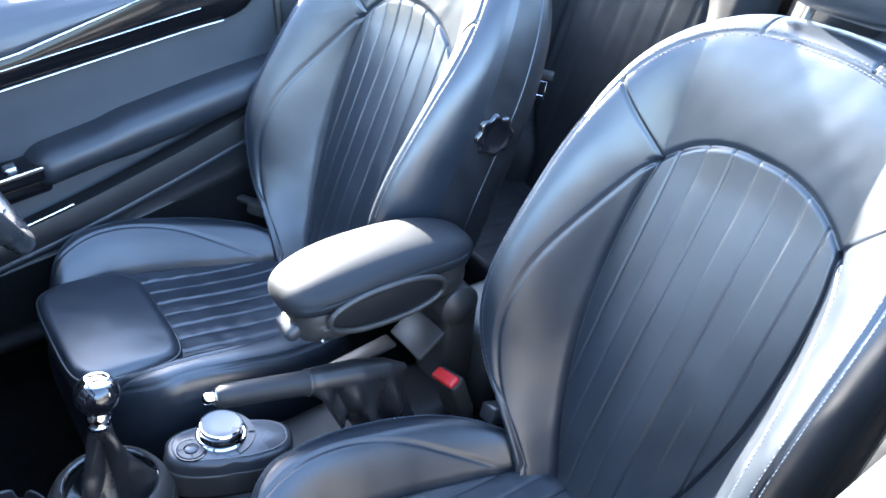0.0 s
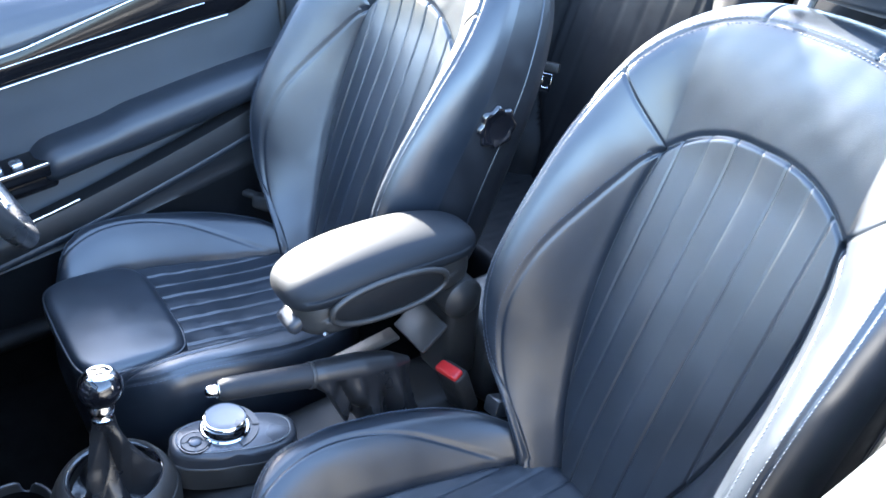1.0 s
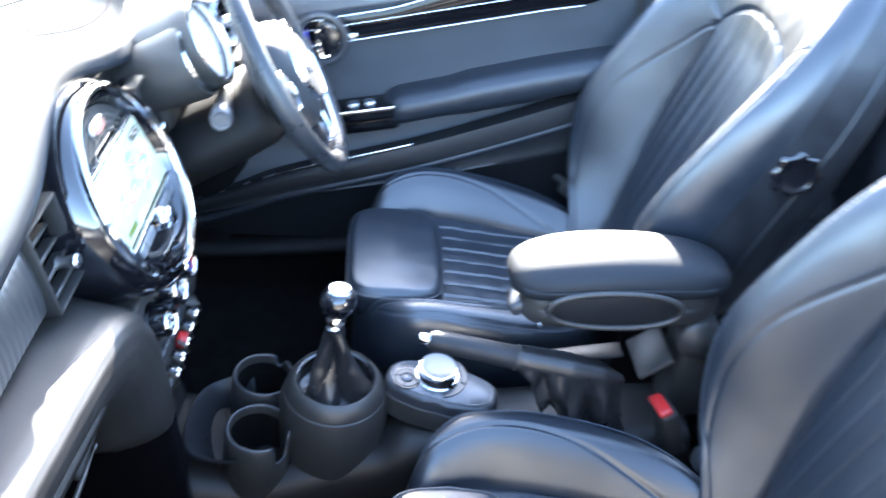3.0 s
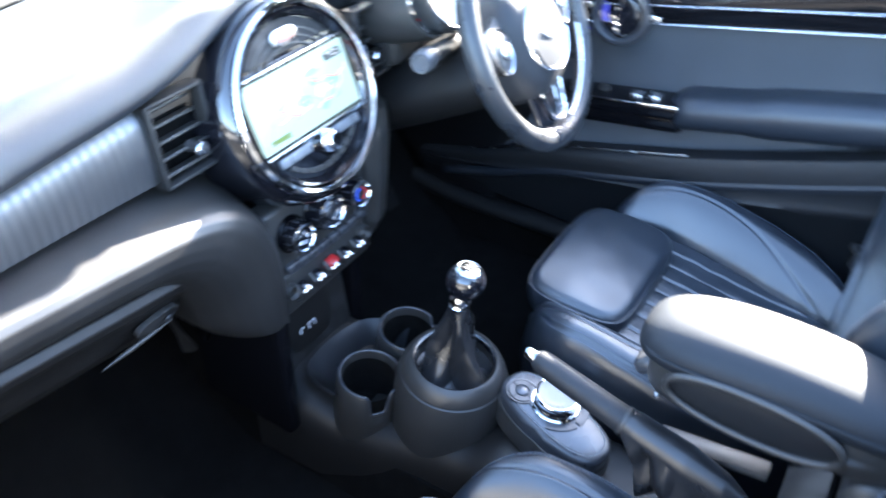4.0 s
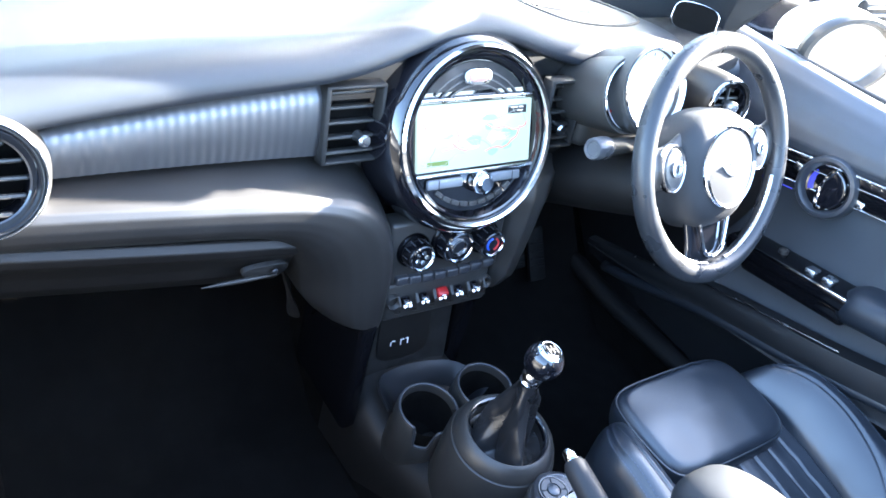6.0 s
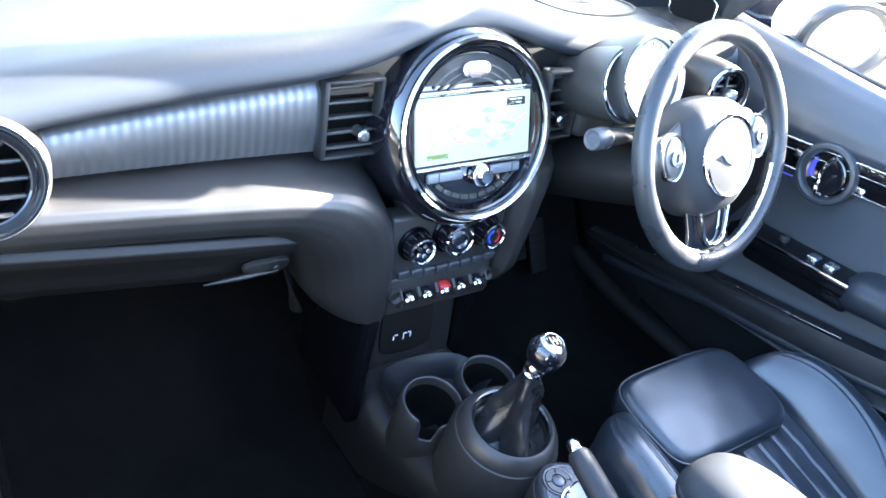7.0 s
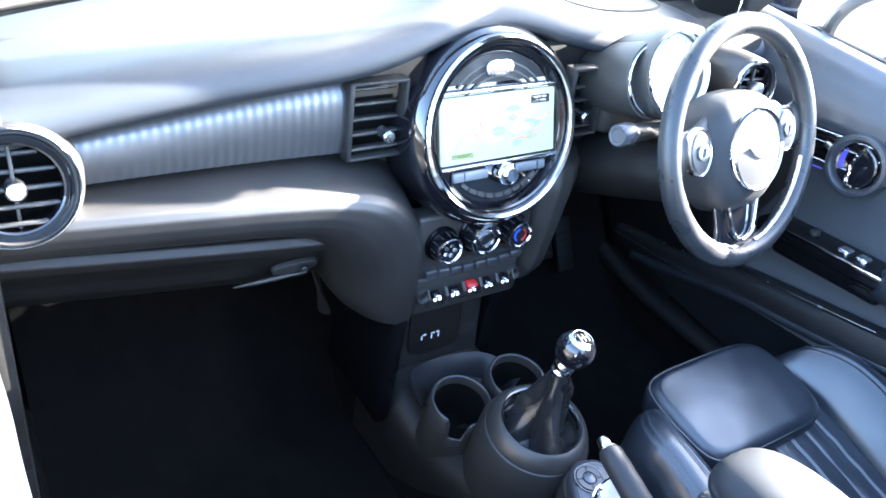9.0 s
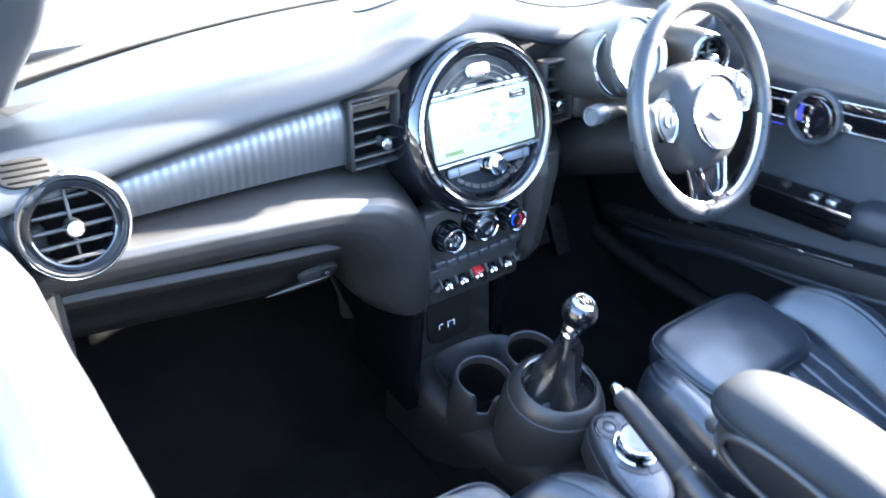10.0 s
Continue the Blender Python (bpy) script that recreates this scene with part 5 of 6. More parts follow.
def driver_door():
    d = thing("car_door", "closed driver's door with black trim, gloss strip and chrome lines", "car door", (0.70, -0.1, 0.35))
    # upper pad, thinner towards the rear as the strip below it rises
    bm = B()
    sec = [(0.757, 0.84), (0.735, 1.0), (0.708, 0.98), (0.683, 0.84), (0.662, 0.62), (0.648, 0.38), (0.643, 0.16), (0.648, 0.04), (0.662, 0.0)]

    def pad_foot(y):
        return min(0.951, 0.844 - 0.19 * y + 0.13 * max(0.0, -0.14 - y))

    def up(u, v):
        y = lerp(0.40, -0.80, u)
        i = v * (len(sec) - 1)
        k = min(int(i), len(sec) - 2)
        x, f = (lerp(sec[k][c], sec[k + 1][c], i - k) for c in (0, 1))
        return Vector((x, y, lerp(pad_foot(y), 0.946 + 0.025 * smooth((0.1 - y) / 0.6), f)))
    grid(bm, 60, 32, up)
    part("upper_pad", bm, DOORTOP, d, "", 180)

    # gloss strip between chrome lines, rising to the rear
    def band(z0, z1, x0, mt, nm, lb, y0=0.36, y1=-0.56, bulge=0.004):
        bm = B()

        def fn(u, v):
            y = lerp(y0, y1, u)
            lo, hi = line_z(y, z0), line_z(y, z1)
            return Vector((x0 - bulge * math.sin(math.pi * v), y, lerp(lo, hi, v)))
        grid(bm, 60, 8, fn)
        return part(nm, bm, mt, d, lb, 180)
    bm = B()

    def gloss(u, v):
        y = lerp(0.36, -0.58, u)
        end = math.sqrt(max(0.0, 1 - max(0.0, (-0.50 - y) / 0.08) ** 2))
        lo, hi = line_z(y, 0.792), pad_foot(y) + 0.004
        return Vector((0.650 - 0.006 * math.sin(math.pi * v), y, lerp(lo, hi, 0.5 + (v - 0.5) * max(end, 0.02))))
    grid(bm, 70, 10, gloss)
    part("gloss_strip", bm, BLACKGLOSS, d, "gloss black trim strip", 180)
    band(0.791, 0.7955, 0.6455, CHROME, "chrome_line", "chrome line", 0.36, -0.515, 0.003)
    band(0.826, 0.8295, 0.6435, CHROME, "chrome_line", "chrome line", 0.36, -0.47, 0.003)
    bm = B()
    sweep(bm, [(0.6445, y, pad_foot(y) + 0.002) for y in [0.36 - 0.03 * i for i in range(25)]], 0.0024, 8)
    part("chrome_line", bm, SATIN, d, "satin chrome line", 180)
    # main panel
    bm = B()
    sec2 = [(0.656, 0.86), (0.662, 0.78), (0.668, 0.70), (0.666, 0.60), (0.655, 0.55), (0.64, 0.51), (0.636, 0.46), (0.64, 0.345)]

    def main(u, v):
        y = lerp(0.42, -0.80, u)
        i = v * (len(sec2) - 1)
        k = min(int(i), len(sec2) - 2)
        x, z = (lerp(sec2[k][c], sec2[k + 1][c], i - k) for c in (0, 1))
        return Vector((x, y, z + 0.10 * smooth((0.15 - y) / 0.75) * smooth((z - 0.35) / 0.2)))
    grid(bm, 50, 40, main)
    part("door_panel", bm, TRIM, d, "", 180)
    # lower panel with a crease, and the dark pocket mouth above it
    rim = spline([(0.622, 0.42, 0.40), (0.612, 0.25, 0.455), (0.604, 0.10, 0.515), (0.600, -0.06, 0.560), (0.600, -0.20, 0.598), (0.604, -0.38, 0.655), (0.612, -0.56, 0.715), (0.625, -0.80, 0.785)], 56)

    def low(u, v):
        q = rim[int(round(u * (len(rim) - 1)))]
        f = (0.0, 0.02, 0.10, 0.22, 0.30, 0.32, 0.36, 0.6, 0.85, 1.0)[int(round(v * 9))]
        dx = (0.034, 0.004, -0.003, -0.001, 0.000, -0.0035, 0.004, 0.012, 0.020, 0.026)[int(round(v * 9))]
        return Vector((q.x + dx, q.y, lerp(q.z, 0.335, f)))
    bm = B()
    grid(bm, len(rim) - 1, 9, low)
    part("lower_panel", bm, DOORLOW, d, "dark lower door panel with a crease", 60)
    # armrest
    bm = B()

    def arm(u, v):
        y = lerp(-0.115, -0.72, v)
        a = 2 * math.pi * u
        e = min(1, math.sqrt(max(0, 1 - (1 - min(1, v / 0.07)) ** 2)))
        h = 0.037 * e * (1 + 0.16 * smooth((v - 0.22) / 0.10) - 0.25 * smooth((v - 0.5) / 0.5))
        wd = 0.062 * e
        pw = lambda x, p: math.copysign(abs(x) ** p, x)
        zc = 0.650 + 0.225 * (-0.09 - y)
        return Vector((0.660 + wd * pw(math.cos(a), 0.75), y, zc + h * pw(math.sin(a), 0.8)))
    grid(bm, 40, 60, arm, wrap=True, caps=True)
    part("armrest", bm, DASH, d, "padded armrest", 180)
    # switch plate in front of the armrest
    sm = pose(0.640, -0.02, 0.655, 0, 0, 0) @ Matrix.Rotation(radians(-9), 4, "X")
    bm = B()
    box(bm, (0, 0, -0.008), (0.075, 0.26, 0.03), 0.008, 3, sm)
    sw = part("switch_plate", bm, BLACKGLOSS, d, "gloss black switch plate")
    for y in (-0.075, -0.04):
        bm = B()
        box(bm, (-0.012, y, 0.010), (0.024, 0.022, 0.012), 0.004, 3, sm)
        part("window_switch", bm, SATIN, sw, "silver window switch")
    bm = B()
    revolve(bm, [(0.009, 0.004), (0.009, 0.014), (0.006, 0.016), (0, 0.016)], sm @ Matrix.Translation((0, 0.03, 0)), 20)
    part("mirror_switch", bm, PLASTIC, sw)
    bm = B()
    box(bm, (-0.036, -0.01, 0.004), (0.005, 0.23, 0.006), 0.002, 2, sm)
    part("chrome_edge", bm, CHROME, sw, "chrome edge")
    bm = B()
    box(bm, (0.002, -0.02, -0.034), (0.062, 0.22, 0.036), 0.010, 3, sm)
    part("armrest_front", bm, BLACKGLOSS, d, "gloss black block under the switches")
    # handle ring
    m = frame_of((0.640, 0.004, 0.808), (-1, -0.05, 0.08), (0, 0, 1))
    bm = B()
    revolve(bm, [(0.056, -0.016), (0.056, 0.002), (0.052, 0.009), (0.046, 0.010), (0.041, 0.004), (0.039, -0.008)], m, 48)
    r = part("handle_ring", bm, SATINBLACK, d, "dark round handle bezel")
    bm = B()
    revolve(bm, [(0.040, -0.004), (0.02, -0.008), (0, -0.008)], m, 40)
    part("handle_cup", bm, GLOSS, r)
    bm = B()
    half = [(0.002, -0.0365)] + [(0.002 + 0.036 * math.cos(radians(q)), 0.0365 * math.sin(radians(q))) for q in range(-80, 81, 10)] + [(0.002, 0.0365), (-0.004, 0.018), (-0.006, 0.0), (-0.004, -0.018)]
    plate(bm, half, m @ Matrix.Translation((0, 0, -0.006)), 0.014, 0.004, 3)
    part("lever", bm, GLOSS, r, "gloss black door lever")
    bm = B()
    sweep(bm, [m @ Vector((x - 0.001, y, 0.006)) for x, y in ((0.004, 0.036), (-0.001, 0.027), (-0.005, 0.012), (-0.006, 0.0), (-0.005, -0.012), (-0.001, -0.027), (0.004, -0.036), (0.014, -0.0345))], 0.0042, 8)
    part("lever_trim", bm, CHROME, r, "chrome lever edge")
    bm = B()
    revolve(bm, [(0.026, -0.0055), (0.030, -0.004), (0.036, -0.004)], m, 20, arc=(150, 215))
    part("ambient_light", bm, BLUELAMP, r, "blue ambient light")
    bm = B()
    sweep(bm, [(0.6445, y, line_z(y, 0.779)) for y in (0.35, 0.2, 0.06)], 0.0016, 6)
    part("ambient_line", bm, BLUELAMP, d, "thin blue ambient light line")
    for x in (-0.063, 0.063):
        bm = B()
        box(bm, (x, 0.004, -0.004), (0.016, 0.014, 0.010), 0.002, 2, m)
        part("strip_end", bm, SATIN, r, "silver strip end")
    # bright edge of the pocket
    bm = B()
    sweep(bm, [q + Vector((0.004, 0, 0.001)) for q in rim if -0.20 < q.y < 0.30], 0.0020, 8)
    part("pocket_line", bm, SATIN, d, "thin grey line")
    # rolled lip under the pocket and the rubber rear edge
    bm = B()
    sweep(bm, [q + Vector((0.008, 0, -0.060)) for q in rim if -0.72 < q.y < 0.36], 0.012, 12)
    part("pocket_roll", bm, DASH, d, "soft rolled pocket edge", 180)
    bm = B()
    sweep(bm, spline([(0.656, -0.632, 0.915), (0.652, -0.633, 0.88), (0.650, -0.634, 0.84), (0.652, -0.636, 0.80)], 12), 0.008, 8)
    part("rear_edge", bm, RUBBER, d, "black rubber rear edge", 180)
    # painted outer skin
    bm = B()

    def skin(u, v):
        y = lerp(0.42, -0.80, u)
        return Vector((0.765 + 0.06 * math.sin(math.pi * v * 0.7), y, lerp(0.93 + 0.025 * smooth((0.1 - y) / 0.6), 0.30, v)))
    grid(bm, 20, 12, skin)
    part("outer_skin", bm, PAINT, d, "white painted outer skin", 180)
    bm = B()
    sweep(bm, [(0.757, 0.40, 0.930), (0.757, 0, 0.944), (0.757, -0.80, 0.957)], 0.007, 8)
    part("waist_seal", bm, RUBBER, d)
    return d


def passenger_door():
    d = thing("car_door", "closed passenger door with a sunlit dark vinyl top and white skin", "car door", (-0.73, -0.1, 0.35))
    sec = [(-0.800, 0.888), (-0.790, 0.908), (-0.768, 0.918), (-0.740, 0.916), (-0.714, 0.900), (-0.694, 0.872), (-0.680, 0.838), (-0.675, 0.806), (-0.684, 0.776), (-0.702, 0.760)]

    def up(u, v):
        y = lerp(0.36, -0.80, u)
        i = v * (len(sec) - 1)
        k = min(int(i), len(sec) - 2)
        x, z = (lerp(sec[k][c], sec[k + 1][c], i - k) for c in (0, 1))
        return Vector((x + 0.0025 * noise.noise(Vector((y * 9, z * 12, 2))), y, z + 0.10 * max(0.0, 0.06 - y) - 0.16 * max(0.0, -0.25 - y) * (z < 0.87)))
    bm = B()
    grid(bm, 70, 36, up)
    part("upper_pad", bm, DOORTOP, d, "dark vinyl door top", 180)
    bm = B()

    def panel(u, v):
        y = lerp(0.36, -0.80, u)
        x, z = ((-0.690, 0.80), (-0.700, 0.66), (-0.690, 0.60), (-0.668, 0.55), (-0.664, 0.45), (-0.672, 0.345))[int(round(v * 5))]
        return Vector((x, y, z + 0.06 * max(0.0, 0.06 - y) * smooth((z - 0.4) / 0.2)))
    grid(bm, 30, 5, panel)
    part("door_panel", bm, DOORLOW, d, "", 180)
    bm = B()
    sweep(bm, [(-0.802, y, 0.893 + 0.10 * max(0.0, 0.06 - y)) for y in [0.36 - 0.058 * i for i in range(21)]], 0.008, 8)
    part("waist_seal", bm, RUBBER, d)
    bm = B()

    def skin(u, v):
        y = lerp(0.42, -0.80, u)
        return Vector((-0.812 - 0.05 * math.sin(math.pi * v * 0.7), y, lerp(0.890 + 0.10 * max(0.0, 0.06 - y), 0.30, v)))
    grid(bm, 20, 12, skin)
    part("outer_skin", bm, PAINT, d, "white painted outer skin", 180)
    return d


def door_mirror():
    c = Vector((0.885, 0.215, 0.945))
    s = thing("door_mirror", "white oval door mirror with a black base on the driver's side", "mirror", (0.78, 0.24, 0.93))
    m = frame_of(c, (-0.30, -0.95, 0.02), (0, 0, 1))
    bm = B()
    prof = [(0.0, -0.13), (0.05, -0.128), (0.085, -0.115), (0.103, -0.085), (0.110, -0.04), (0.109, -0.01), (0.105, 0.0)]
    revolve(bm, prof, m, 48, sx=1.05, sy=0.74)
    part("cap", bm, PAINT, s, "white painted cap", 180)
    bm = B()
    revolve(bm, [(0.106, -0.012), (0.111, 0.006), (0.106, 0.016), (0.096, 0.017), (0.088, 0.008), (0.086, 0.001)], m, 48, sx=1.05, sy=0.74)
    part("frame", bm, PLASTIC, s, "black frame")
    bm = B()
    revolve(bm, [(0.088, 0.003), (0.05, 0.003), (0, 0.003)], m, 48, sx=1.05, sy=0.74)
    part("glass", bm, MIRROR, s, "mirror glass")
    bm = B()
    sweep(bm, [(0.75, 0.25, 0.93), (0.81, 0.26, 0.925), (0.88, 0.28, 0.93)], 0.022, 12, flat=0.7)
    part("arm", bm, PLASTIC, s)
    return s


def windscreen():
    # frame: pillars and header
    for sx in (-1, 1):
        bm = B()
        pts = spline([(sx * 0.665, 0.455, 0.86), (sx * 0.662, 0.415, 0.96), (sx * 0.638, 0.325, 1.12), (sx * 0.612, 0.250, 1.22), (sx * 0.590, 0.213, 1.255)], 30)
        if sx > 0:
            sweep(bm, pts, lambda t: interp(t, [(0, 0.095), (0.2, 0.082), (0.45, 0.055), (1, 0.036)]), 20, flat=0.8, up=(sx, 0, 0))
        else:
            # flat rear face with a rounded inner corner
            sec = [(-0.13, -0.022), (-0.09, -0.027), (-0.05, -0.030), (-0.020, -0.031), (-0.009, -0.029), (-0.003, -0.024), (0.0, -0.016), (-0.003, 0.0), (-0.014, 0.035), (-0.035, 0.055), (-0.07, 0.065)]

            def trim(u, v):
                q = pts[int(round(u * (len(pts) - 1)))]
                xi = curve(q.z, [(0.86, -0.655), (0.92, -0.637), (1.0, -0.607), (1.055, -0.582), (1.15, -0.565), (1.255, -0.555)])
                dx, dy = sec[int(round(v * (len(sec) - 1)))]
                return Vector((xi + dx * lerp(1.0, 0.55, u), q.y + dy, q.z))
            grid(bm, len(pts) - 1, len(sec) - 1, trim)
        ob = solo("pillar_trim", bm, DOORTOP, "grey windscreen pillar trim", "pillar", "structure", sharp=180)
        bm = B()
        pts2 = [p + Vector((sx * 0.055, 0.035, 0.015)) for p in pts]
        sweep(bm, pts2, lambda t: lerp(0.06, 0.032, t), 12, flat=0.7, up=(sx, 0, 0))
        solo("pillar_skin", bm, PAINT, "white painted windscreen pillar", "pillar", "structure", sharp=180)
    bm = B()

    def sail(u, v):
        a = Vector((0.675, lerp(0.395, 0.245, v), lerp(0.85, 1.065, v)))
        b = Vector((lerp(0.44, 0.55, v), lerp(0.52, 0.345, v), lerp(0.925, 1.10, v)))
        q = a.lerp(b, u)
        q.y -= 0.018 * math.sin(math.pi * u)
        q.x -= 0.012 * math.sin(math.pi * u)
        return Vector((q.x, q.y, q.z))
    grid(bm, 16, 16, sail)
    bmesh.ops.solidify(bm, geom=bm.faces, thickness=0.01)
    solo("pillar_base", bm, TRIM, "smooth grey cover at the foot of the windscreen pillar", "pillar", "structure", sharp=60)
    bm = B()
    sweep(bm, spline([(-0.590, 0.21, 1.255), (-0.3, 0.255, 1.277), (0, 0.27, 1.283), (0.3, 0.255, 1.277), (0.590, 0.21, 1.255)], 20), 0.035, 12, flat=0.6)
    solo("windscreen_header", bm, TRIM, "grey windscreen header rail", "windscreen frame", "structure", sharp=180)
    bm = B()

    def ws(u, v):
        x = lerp(-0.72, 0.72, u) * lerp(1, 0.8, v)
        k = (2 * u - 1) ** 2
        return Vector((x, lerp(0.62, 0.27, v) - lerp(0.17, 0.06, v) * k, lerp(0.93, 1.28, v) - 0.02 * k * v))
    grid(bm, 24, 12, ws)
    bmesh.ops.solidify(bm, geom=bm.faces, thickness=0.005)
    g = solo("windscreen", bm, GLASS, "clear curved windscreen", "windscreen", "structure", sharp=180)
    g.visible_shadow = False
    # cowl seal
    bm = B()
    sweep(bm, [Vector((lerp(-0.72, 0.72, i / 24), 0.60 - 0.17 * (2 * i / 24 - 1) ** 2, 0.945)) for i in range(25)], 0.008, 8)
    solo("windscreen_seal", bm, RUBBER, "black windscreen seal", "seal", "structure", sharp=180)
    # bonnet
    bm = B()

    def bon(u, v):
        x = lerp(-0.78, 0.78, u)
        y = lerp(0.62, 1.75, v) - 0.14 * (2 * u - 1) ** 2
        return Vector((x, y, 0.90 + 0.06 * math.sin(math.pi * v * 0.6) - 0.18 * v * v - 0.10 * abs(2 * u - 1) ** 3))
    grid(bm, 30, 24, bon)
    solo("bonnet", bm, PAINT, "white car bonnet outside the windscreen", "bonnet", "structure", sharp=180)


def inner_panels():
    # inner kick panel and rear quarter walls
    bm = B()
    box(bm, (-0.675, 0.40, 0.60), (0.05, 0.40, 0.56), 0.01)
    box(bm, (0.695, 0.51, 0.56), (0.06, 0.22, 0.76), 0.01)
    solo("kick_panel", bm, MATTE, "black footwell side panel", "panel", "structure")
    bm = B()

    def cover(u, v):
        # added dark sheet, dash end down to the sill, that blackens the footwell side
        z = lerp(0.765, 0.31, v)
        y = lerp(0.50, lerp(0.10, 0.22, smooth(v * 1.1)), u)
        return Vector((0.634 + 0.012 * (1 - u) + 0.016 * smooth((u - 0.88) / 0.12) - 0.010 * math.sin(math.pi * v), y, z))
    grid(bm, 24, 16, cover)
    bmesh.ops.solidify(bm, geom=bm.faces, thickness=0.012)
    solo("footwell_dark_sheet", bm, DOORLOW, "dark sheet added to blacken the driver's footwell side", "panel", "structure", sharp=60)
    bm = B()
    sweep(bm, spline([(0.628, 0.50, 0.315), (0.626, 0.30, 0.300), (0.622, 0.10, 0.310), (0.620, -0.10, 0.325), (0.622, -0.40, 0.335), (0.63, -0.80, 0.335)], 40), 0.026, 14, flat=0.8)
    solo("sill_trim", bm, UNDERDASH, "black plastic door sill trim", "sill", "structure", sharp=180)
    bm = B()
    box(bm, (0.0, 0.60, 0.60), (1.40, 0.04, 0.66), 0.01)
    solo("bulkhead", bm, MATTE, "black bulkhead behind the dashboard", "panel", "structure")
    for sx in (-1, 1):
        bm = B()
        box(bm, (sx * 0.70, -1.265, 0.64), (0.14, 0.92, 0.62), 0.03, 3)
        solo("quarter_panel", bm, TRIM, "black rear side trim panel", "panel", "structure")
        bm = B()
        box(bm, (sx * 0.82, -1.275, 0.62), (0.10, 0.94, 0.66), 0.04, 3)
        solo("quarter_skin", bm, PAINT, "white painted rear wing", "car body", "structure")


def folded_roof():
    # unseen stack, added to keep sun off the rear seats
    r = thing("folded_roof", "unseen folded black roof stack added to shade the rear seats", "folded roof", (0, -1.52, 0.8))
    for i, (z, w) in enumerate(((0.90, 0.30), (0.97, 0.28), (1.04, 0.25))):
        bm = B()
        box(bm, (0, -1.56, z), (1.30 - 0.03 * i, w, 0.075), 0.03, 4)
        part("fabric_fold", bm, CARPET, r)
    bm = B()
    box(bm, (0, -1.55, 0.62), (1.36, 0.34, 0.48), 0.02, 2)
    part("boot_wall", bm, MATTE, r)


def rear_seat(cx):
    s = thing("rear_seat", "black leather rear seat with a pleated backrest", "car seat", (cx, -1.1, 0.4), "rear seats")

    def depth(u, v, p):
        a = abs(u)
        w = 0.0
        if a < p:
            k = 0.063
            d = (u / k) % 1.0 - 0.5
            w += groove(d * k, 0.003, 0.004)
        else:
            w += 0.045 * math.sin(math.pi / 2 * min(1, (a - p) / 0.06))
            w -= 0.05 * max(0, (a - 0.26) / 0.06) ** 2
        w += groove(a - p, 0.006, 0.012)
        return w
    rr = radians(18)
    ev, ew = Vector((0, -math.sin(rr), math.cos(rr))), Vector((0, math.cos(rr), math.sin(rr)))
    bm = B()

    def bk(u, v):
        x = lerp(-0.32, 0.32, u)
        vv = lerp(0, 0.76, v)
        p = 0.19 * math.sqrt(max(0.0, 1 - max(0, (vv - 0.46) / 0.20) ** 2)) * (0.55 + 0.45 * smooth((vv - 0.05) / 0.2)) if vv < 0.66 else 0.0
        p = max(p, 0.001)
        top = 0.09 * max(0, (vv - 0.68) / 0.08) ** 2
        return Vector((cx + x, -1.16, 0.46)) + ev * vv + ew * (depth(x, vv, p) - top)
    grid(bm, 90, 60, bk)
    part("backrest", bm, SHADEDHIDE, s, "", 180)
    bm = B()

    def cu(u, v):
        x = lerp(-0.32, 0.32, u)
        y = lerp(-1.18, -0.80, v)
        return Vector((cx + x, y, 0.47 + 0.03 * v - 0.12 * max(0, (v - 0.9) / 0.1) ** 2 + depth(x, 0, 0.19) * 0.7))
    grid(bm, 80, 40, cu)
    part("cushion", bm, SHADEDHIDE, s, "", 180)
    bm = B()
    box(bm, (cx, -0.82, 0.35), (0.62, 0.03, 0.16), 0.01)
    part("front_skirt", bm, CARPET, s)
    return s


